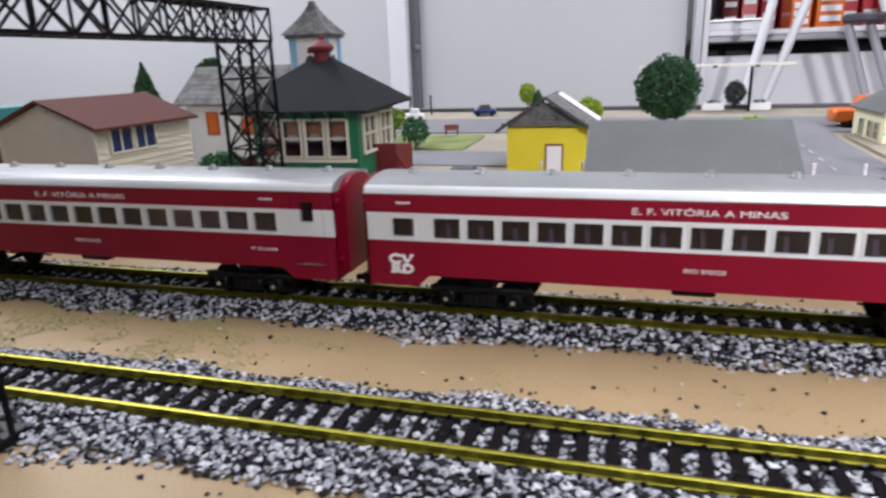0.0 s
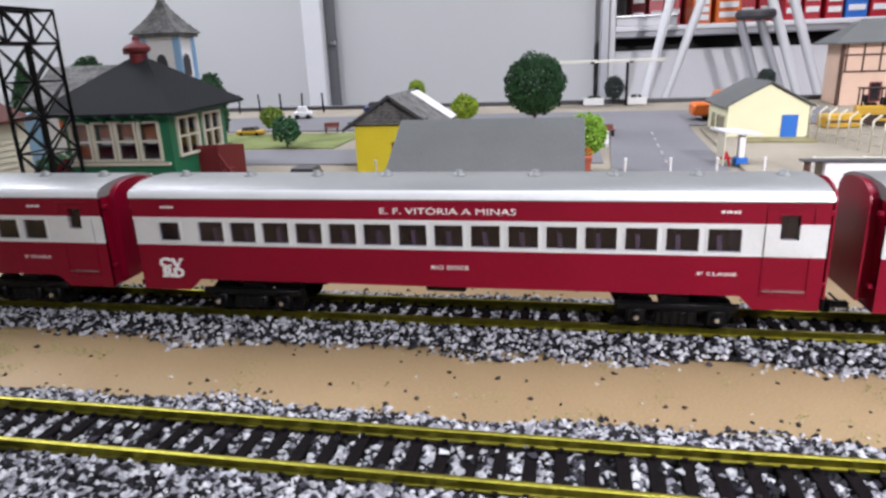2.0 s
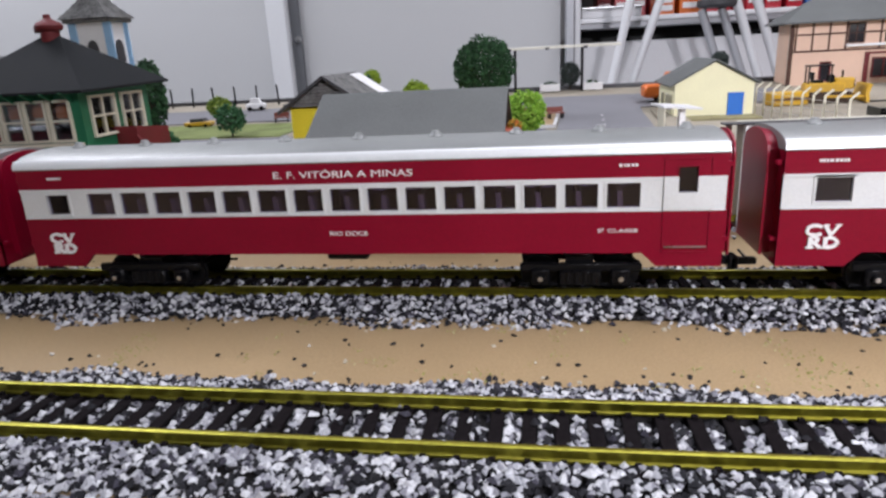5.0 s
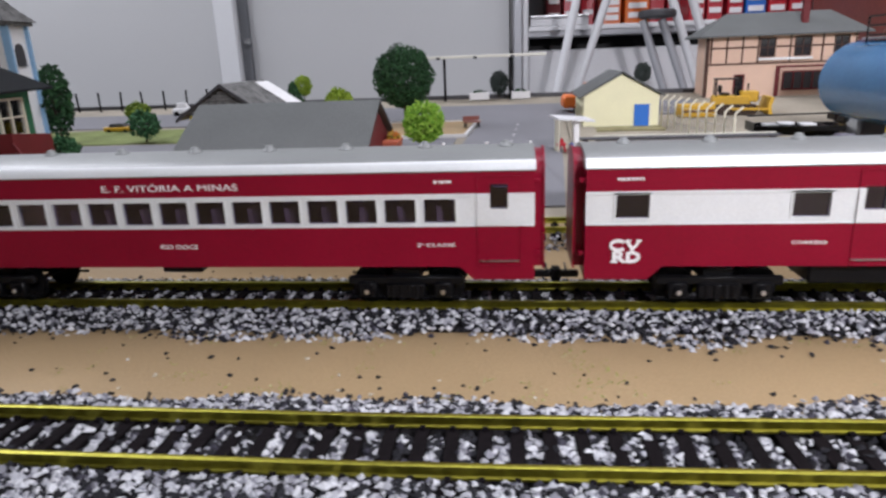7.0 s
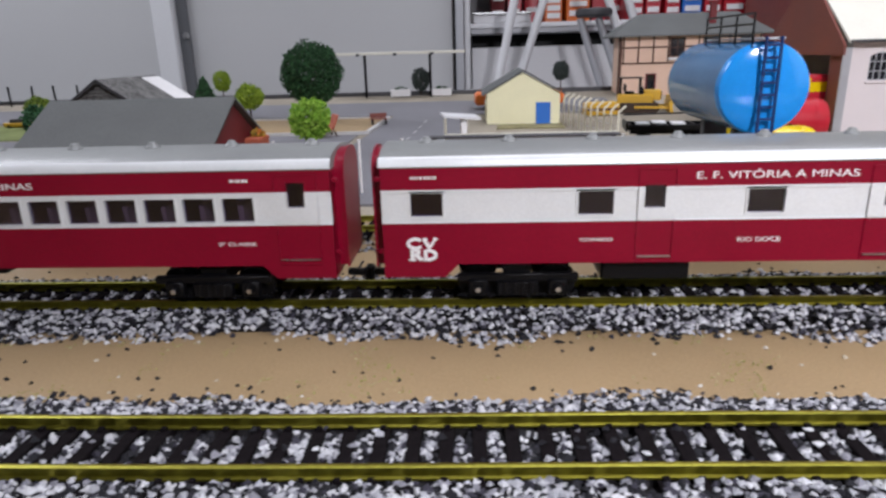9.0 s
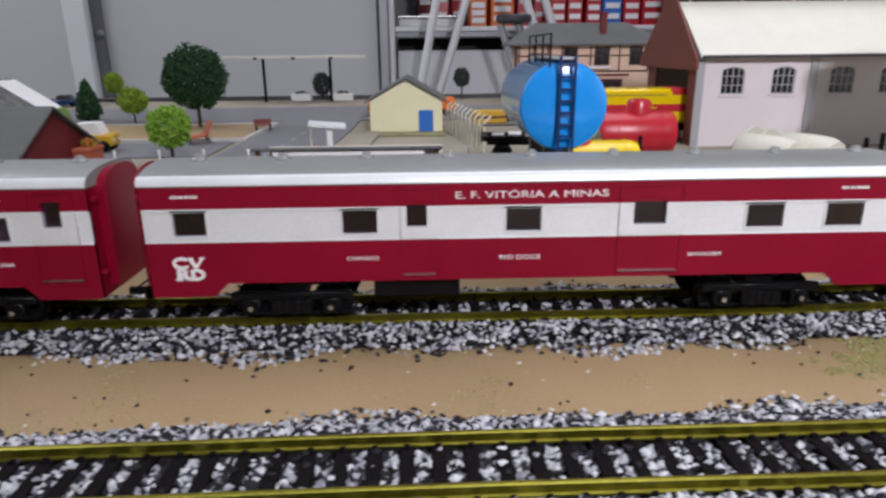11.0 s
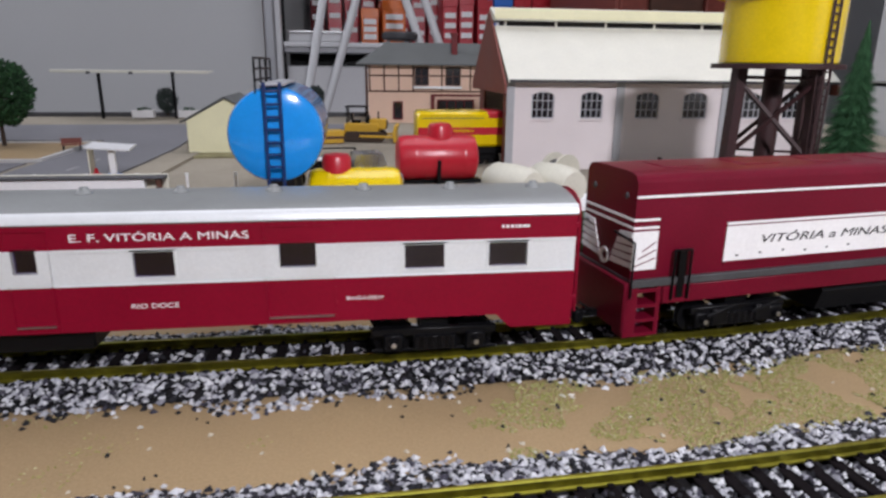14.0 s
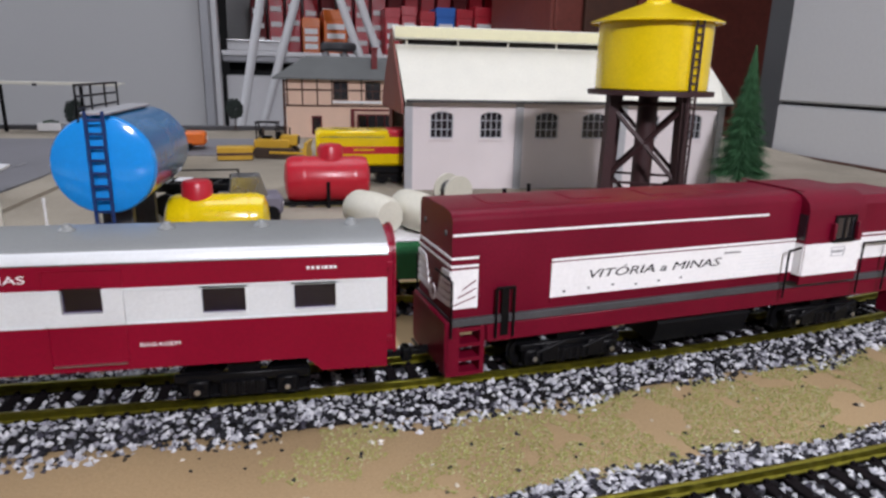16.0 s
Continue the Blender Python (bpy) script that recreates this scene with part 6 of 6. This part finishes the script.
for k in range(4):
    (x0, y0), (x1, y1) = legs[k], legs[(k + 1) % 4]
    for za, zb in ((0.0800, 0.0450), (0.0430, 0.0080)):
        part("brace", Shape().bar((x0 * 1.03, y0 * 1.03, za), (x1 * 1.06, y1 * 1.06, zb), 0.0016), RUST, wt)
        part("brace", Shape().bar((x1 * 1.03, y1 * 1.03, za), (x0 * 1.06, y0 * 1.06, zb), 0.0016), RUST, wt)
    part("tie", Shape().rod((x0 * 1.06, y0 * 1.06, 0.0440), (x1 * 1.06, y1 * 1.06, 0.0440), 0.0007, 6), RUST, wt)
    part("tie", Shape().rod((x0 * 1.02, y0 * 1.02, 0.0810), (x1 * 1.02, y1 * 1.02, 0.0810), 0.0007, 6), RUST, wt)
part("riser_pipe", Shape().rod((0, 0, 0), (0, 0, 0.0850), 0.0048, 16), RUST, wt)
a0 = radians(-76)
lx, ly = math.cos(a0), math.sin(a0)
tx, ty = -ly, lx
ld = part("ladder", Shape().rod((0.0275 * lx - 0.002 * tx, 0.0275 * ly - 0.002 * ty, 0.0400), (0.0275 * lx - 0.002 * tx, 0.0275 * ly - 0.002 * ty, 0.1185), 0.0006, 6).rod((0.0275 * lx + 0.002 * tx, 0.0275 * ly + 0.002 * ty, 0.0400), (0.0275 * lx + 0.002 * tx, 0.0275 * ly + 0.002 * ty, 0.1185), 0.0006, 6), RUST, wt)
for k in range(22):
    z = 0.0420 + 0.0035 * k
    part("rung", Shape().rod((0.0275 * lx - 0.002 * tx, 0.0275 * ly - 0.002 * ty, z), (0.0275 * lx + 0.002 * tx, 0.0275 * ly + 0.002 * ty, z), 0.0004, 5), RUST, ld)


# ---- yard wagons ----
def small_bogies(parent, xs, z=0.0):
    for x in xs:
        s = Shape().box(x - 0.008, x + 0.008, -0.011, 0.011, z + 0.0095, z + 0.0130, 0.0005)
        for a in (-0.005, 0.005):
            s.lathe([(0, -0.0095), (0.0042, -0.0095), (0.0042, 0.0095), (0, 0.0095)], 16, (x + a, 0, z + 0.0097), "y")
        part("bogie", s, BLACK, parent)


def yard2(x):
    return 0.290


track(lambda x: 0.301, 0.09, 0.245, "brass-railed yard siding behind the white platform wall")
track(yard2, 0.302, 0.60, "brass-railed yard siding with freight wagons")
wl = thing("white_platform_wall", (0.1905, 0.2885, 0.0), 0, "low white platform wall with a thin dark capping board", "wall")
part("wall_panel", Shape().box(-0.0310, 0.0310, 0.0, 0.0030, 0.0, 0.0428, 0.0003), WHITE, wl)
part("capping", Shape().box(-0.0395, 0.0385, -0.0012, 0.0048, 0.0429, 0.0436, 0.0002), DARK_GREY, wl, "thin dark capping board")
part("back_board", Shape().box(-0.0330, 0.0385, 0.0050, 0.0062, 0.0, 0.0439, 0.0002), BEIGE_TANK, wl, "pale board behind the wall")
for x in (-0.037, 0.036):
    part("end_post", Shape().box(x - 0.0010, x + 0.0010, 0.0004, 0.0024, 0.0, 0.0428, 0.0002), TIMBER, wl)


def tank_car(x, y, z, r, half, mat, dome_mat, label, domex):
    t = thing("tank_wagon", (x, y, z), 0, label, "wagon", "freight wagons")
    zc = 0.0150 + r
    part("barrel", Shape().lathe([(0, -half), (r * 0.6, -half + 0.0006), (r * 0.92, -half + 0.0022), (r, -half + 0.005), (r, half - 0.005), (r * 0.92, half - 0.0022), (r * 0.6, half - 0.0006), (0, half)], 32, (0, 0, zc), "x"), mat, t)
    part("dome", Shape().lathe([(r * 0.55, zc + r * 0.7), (r * 0.55, zc + r * 1.38), (r * 0.46, zc + r * 1.52), (0, zc + r * 1.58)], 20, (domex, 0, 0)), dome_mat, t)
    for a in (-half * 0.55, half * 0.05, half * 0.6):
        part("band", Shape().lathe([(r + 0.0003, a), (r + 0.0003, a + 0.0014)], 32, (0, 0, zc), "x"), mat, t)
    part("chassis", Shape().box(-half - 0.002, half + 0.002, -0.005, 0.005, 0.0125, 0.0155, 0.0004), BLACK, t)
    part("support", Shape().box(-0.001, 0.001, -r - 0.0006, -r * 0.6, 0.0130, 0.0150 + r), BLACK, t)
    small_bogies(t, (-half * 0.62, half * 0.62))
    return t


tank_car(0.3005, 0.3225, 0.0030, 0.0115, 0.0215, YELLOW_GLOSS, TOY_RED, "yellow tank wagon with a red dome", -0.008)
rt_ = tank_car(0.3500, 0.420, 0.0115 - 0.0080, 0.0132, 0.0250, TOY_RED, TOY_RED, "bright red tank wagon with dome", 0.002)
bars("number_marking", rt_, 0.010, 0.018, 0.0300, 0.0010, -0.0114, WHITE, 31)
track(lambda x: 0.420, 0.315, 0.395, "short brass-railed siding under a red tank wagon").location.z = 0.0115

yl = thing("yellow_locomotive", (0.3755, 0.492, 0.0125), 0, "yellow and red diesel locomotive model by the warehouse", "locomotive")
part("body", Shape().box(-0.031, 0.031, -0.0140, 0.0140, 0.0180, 0.0420, 0.0020), YELLOW_GLOSS, yl)
part("red_stripe", Shape().box(-0.0305, 0.0312, -0.0144, -0.0139, 0.0265, 0.0315), TOY_RED, yl, "red side stripe")
part("nose_cap", Shape().box(0.017, 0.0314, -0.0142, 0.0142, 0.0365, 0.0424, 0.0015), TOY_RED, yl)
part("roof_line", Shape().box(-0.028, 0.015, -0.0143, -0.0139, 0.0375, 0.0380), DARK_GREY, yl)
part("chassis", Shape().box(-0.033, 0.033, -0.013, 0.013, 0.0130, 0.0178, 0.0006), BLACK, yl)
bars("number_marking", yl, -0.006, 0.008, 0.0292, 0.0016, -0.0146, YELLOW_GLOSS, 33)
small_bogies(yl, (-0.019, 0.019))

gc = thing("green_gondola", (0.3830, 0.290, 0.0), 0, "green open wagon with white ribs carrying drums", "wagon", "freight wagons")
part("body", Shape().box(-0.028, 0.028, -0.0140, 0.0140, 0.0140, 0.0300, 0.0006), DARK_GREEN_CAR, gc)
for k in range(5):
    x = -0.026 + k * 0.0128
    part("rib", Shape().box(x, x + 0.0016, -0.0150, -0.0140, 0.0140, 0.0300), WHITE, gc)
part("top_rail", Shape().box(-0.0285, 0.0285, -0.0150, 0.0150, 0.0300, 0.0312), WHITE, gc)
small_bogies(gc, (-0.018, 0.018))
for x, tn in ((0.3635, 30), (0.3815, 22)):
    dm = thing("pale_drum", (x, 0.288, 0.0312), tn, "pale beige drum lying on the wagon", "drum", "drums")
    part("drum", Shape().lathe([(0, -0.0125), (0.0062, -0.0120), (0.0076, -0.0085), (0.0080, 0.0), (0.0076, 0.0095), (0.0062, 0.0120), (0, 0.0126)], 24, (0, 0, 0.0079), "y"), BEIGE_TANK, dm)
reel = thing("cable_reel", (0.4231, 0.405, 0.0165), 20, "pale wooden cable reel standing on edge", "reel")
part("flange", Shape().lathe([(0, 0.0), (0.0095, 0.0), (0.0095, 0.0016), (0, 0.0016)], 24, (0, -0.006, 0.0095), "y"), BEIGE_TANK, reel)
part("flange", Shape().lathe([(0, 0.0), (0.0095, 0.0), (0.0095, 0.0016), (0, 0.0016)], 24, (0, 0.006, 0.0095), "y"), BEIGE_TANK, reel)
part("core", Shape().rod((0, -0.005, 0.0095), (0, 0.006, 0.0095), 0.0055, 16), DARK_GREY, reel)
sw_ = thing("stake_wagon", (0.4700, 0.290, 0.0), 0, "black flat wagon with upright stakes", "wagon", "freight wagons")
part("deck", Shape().box(-0.055, 0.050, -0.0140, 0.0140, 0.0140, 0.0170, 0.0005), BLACK, sw_)
for k, x in enumerate((-0.054, -0.047, -0.036, -0.020, 0.006, 0.030)):
    part("stake", Shape().box(x - 0.0007, x + 0.0007, -0.0145, -0.0131, 0.0170, 0.0430 + 0.003 * (k % 2)), BLACK, sw_)
    part("stake", Shape().box(x - 0.0007, x + 0.0007, 0.0131, 0.0145, 0.0170, 0.0430 + 0.002 * (k % 3)), BLACK, sw_)
small_bogies(sw_, (-0.03, 0.03))


# ---- small vehicles and clutter of the town ----
def vehicle(name, x, y, z, turn, l, w, h, mat, cab_mat, label, cabx=0.2):
    t = thing(name, (x, y, z), turn, label, "vehicle", "road vehicles")
    r = h * 0.20
    part("body", Shape().box(-l / 2, l / 2, -w / 2, w / 2, r * 0.9, h * 0.62, h * 0.08), mat, t)
    part("cabin", Shape().prism([(-l * 0.30, h * 0.60), (l * 0.28, h * 0.60), (l * 0.18, h), (-l * 0.24, h)], -w * 0.42, w * 0.42, "y"), cab_mat, t)
    for a in (-0.30, 0.30):
        for e in (-1, 1):
            wh_ = part("wheel", Shape().lathe([(0, -0.0008), (r, -0.0008), (r, 0.0008), (0, 0.0008)], 14, (a * l, e * w * 0.46, r), "y"), BLACK, t)
    for e in (-1, 1):
        part("headlight", Shape().box(l / 2 - 0.0001, l / 2 + 0.0004, e * w * 0.32 - 0.0008, e * w * 0.32 + 0.0008, h * 0.36, h * 0.46), WHITE, t)
    return t


vehicle("blue_car", -0.158, 0.735, rise(0.735), 10, 0.026, 0.016, 0.0120, NAVY, DARK_GREY, "small dark blue toy car by the back edge")
vehicle("orange_truck", 0.2100, 0.6440, rise(0.644), 3, 0.082, 0.021, 0.0265, ORANGE, ORANGE, "long orange toy truck parked behind the hut")
vehicle("white_van", -0.229, 0.694, rise(0.694), 15, 0.020, 0.013, 0.0135, WHITE, WHITE, "small white toy van on the far road")
vehicle("yellow_van", -0.0015, 0.468, rise(0.47) + 0.001, 5, 0.030, 0.016, 0.0190, OCHRE, WHITE, "yellow toy van with a white roof")
vehicle("red_car", -0.092, 0.366, 0.0165, 4, 0.030, 0.016, 0.0120, TOY_RED, DARK_GREY, "bright red toy car beside the yellow house")
vehicle("yellow_car", -0.245, 0.600, rise(0.6), 5, 0.026, 0.013, 0.0080, OCHRE, DARK_GREY, "low yellow toy car on the lawn edge")
vehicle("grey_lorry", 0.3085, 0.378, 0.0160, 8, 0.033, 0.019, 0.0245, material("mauve_grey_paint", (0.16, 0.15, 0.19), 0.5, bump=0.05), STEEL, "mauve-grey toy lorry with a bright metal load")

ft = thing("flat_trailer", (0.2775, 0.396, 0.0165), -6, "black skeletal trailer loaded with pale plates", "trailer", "road vehicles")
for e in (-1, 1):
    part("side_beam", Shape().box(-0.022, 0.024, e * 0.0095 - 0.0009, e * 0.0095 + 0.0009, 0.0155, 0.0185, 0.0003), BLACK, ft)
for k in range(6):
    part("cross_beam", Shape().box(-0.0215 + 0.0086 * k, -0.0195 + 0.0086 * k, -0.0086, 0.0086, 0.0160, 0.0180), BLACK, ft)
for k, (x, y) in enumerate(((-0.0135, -0.003), (-0.004, 0.0025), (0.0055, -0.002))):
    part("plate", Shape().box(x - 0.0036, x + 0.0036, y - 0.0045, y + 0.0045, 0.0182, 0.0192, 0.0002), CLEAN_WHITE, ft, "pale plate")
part("headboard", Shape().box(-0.0232, -0.0222, -0.0104, 0.0104, 0.0150, 0.0200, 0.0002), BLACK, ft)
part("stake", Shape().rod((0.023, -0.0095, 0.0185), (0.023, -0.0095, 0.0235), 0.0006, 6).rod((0.023, 0.0095, 0.0185), (0.023, 0.0095, 0.0235), 0.0006, 6), BLACK, ft)
part("load_rail", Shape().rod((-0.0225, 0.0098, 0.0222), (0.023, 0.0098, 0.0232), 0.0005, 6), BLACK, ft)
for x in (-0.011, 0.010, 0.018):
    for e in (-1, 1):
        part("wheel", Shape().lathe([(0, -0.0018), (0.0060, -0.0018), (0.0063, -0.0010), (0.0063, 0.0010), (0.0060, 0.0018), (0, 0.0018)], 18, (x, e * 0.0066, 0.0063), "y"), BLACK, ft)
part("chassis", Shape().box(-0.020, 0.022, -0.0025, 0.0025, 0.0125, 0.0154, 0.0004), BLACK, ft)

dz = thing("bulldozer", (0.3150, 0.612, rise(0.612)), -8, "ochre toy bulldozer with dark open cab and wide blade", "bulldozer")
part("body", Shape().box(-0.020, 0.010, -0.0070, 0.0070, 0.0060, 0.0155, 0.0012), OCHRE, dz)
part("hood", Shape().box(0.002, 0.0165, -0.0058, 0.0058, 0.0100, 0.0190, 0.0010), OCHRE, dz)
part("grille", Shape().box(0.0166, 0.0172, -0.0045, 0.0045, 0.0112, 0.0178), DARK_GREY, dz)
part("exhaust", Shape().rod((0.009, 0.002, 0.0188), (0.009, 0.002, 0.0250), 0.0007, 8), BLACK, dz)
part("seat", Shape().box(-0.0140, -0.0060, -0.0045, 0.0045, 0.0155, 0.0178, 0.0006).box(-0.0150, -0.0128, -0.0045, 0.0045, 0.0178, 0.0240, 0.0006), BLACK, dz)
part("console", Shape().box(-0.0010, 0.0018, -0.0050, 0.0050, 0.0150, 0.0215, 0.0005), BLACK, dz)
for x in (-0.0175, -0.0010):
    for e in (-1, 1):
        part("cab_post", Shape().bar((x, e * 0.0058, 0.0150), (x, e * 0.0058, 0.0290), 0.0011), BLACK, dz)
part("cab_roof", Shape().box(-0.0190, 0.0005, -0.0068, 0.0068, 0.0288, 0.0298, 0.0003), BLACK, dz)
for e in (-1, 1):
    part("track_belt", Shape().prism([(-0.021, 0.0042), (-0.0175, 0.0), (0.0130, 0.0), (0.0165, 0.0042), (0.0130, 0.0084), (-0.0175, 0.0084)], min(e * 0.0074, e * 0.0122), max(e * 0.0074, e * 0.0122), "y"), BARK, dz)
    part("blade_arm", Shape().bar((-0.006, e * 0.0130, 0.0050), (0.0240, e * 0.0130, 0.0045), 0.0018), OCHRE, dz)
part("blade", Shape().prism([(0.0235, 0.0), (0.0262, 0.0), (0.0250, 0.0070), (0.0268, 0.0140), (0.0240, 0.0140), (0.0222, 0.0070)], -0.0165, 0.0165, "y"), OCHRE, dz)
part("ripper", Shape().box(-0.0250, -0.0200, -0.0060, 0.0060, 0.0050, 0.0085, 0.0005), OCHRE, dz)
cr_ = thing("ochre_crate", (0.2790, 0.602, rise(0.602)), 8, "ochre wooden crate beside the bulldozer", "crate")
part("crate_body", Shape().box(-0.014, 0.014, -0.008, 0.008, 0, 0.0105, 0.0006), OCHRE, cr_)
part("slat", Shape().box(-0.0145, 0.0145, -0.0086, -0.0080, 0.004, 0.0060), TIMBER, cr_)

chair = thing("orange_deck_chair", (0.0585, 0.4950, rise(0.495) + 0.0016), 30, "orange-red toy deck chair beside the lime tree", "chair")
part("seat", Shape().prism([(-0.007, 0.0030), (0.006, 0.0050), (0.006, 0.0062), (-0.007, 0.0042)], -0.006, 0.006, "y"), TERRACOTTA, chair)
part("backrest", Shape().prism([(0.0050, 0.0050), (0.0064, 0.0050), (0.0108, 0.0150), (0.0094, 0.0150)], -0.006, 0.006, "y"), TERRACOTTA, chair)
for a in (-0.0055, 0.0055):
    part("leg", Shape().bar((-0.006, a, 0), (-0.006, a, 0.0040), 0.0010), BARK, chair)
    part("leg", Shape().bar((0.0085, a, 0), (0.0050, a, 0.0060), 0.0010), BARK, chair)
for x, y, tn in ((0.090, 0.561, 20), (-0.162, 0.600, 15)):
    sc = thing("garden_bench", (x, y, rise(y) + 0.0016), tn, "small reddish-brown slatted bench", "bench", "benches")
    part("seat", Shape().box(-0.007, 0.007, -0.0025, 0.0025, 0.0040, 0.0048), BROWN_WALL, sc)
    part("backrest", Shape().box(-0.007, 0.007, 0.0025, 0.0033, 0.0050, 0.0090), BROWN_WALL, sc)
    for e in (-0.0055, 0.0055):
        part("leg", Shape().box(e - 0.0006, e + 0.0006, -0.0022, 0.0030, 0, 0.0040), BLACK, sc)

for k in range(14):
    x = -0.0452 + 0.02225 * k
    bo = thing("white_bollard", (x, 0.352, rise(0.352)), 0, "short white wayside post behind the train", "post", "wayside posts")
    part("post", Shape().rod((0, 0, 0), (0, 0, 0.0275), 0.0006, 8), WHITE, bo)
    part("tip", Shape().rod((0, 0, 0.0275), (0, 0, 0.0288), 0.0008, 8), WHITE, bo)
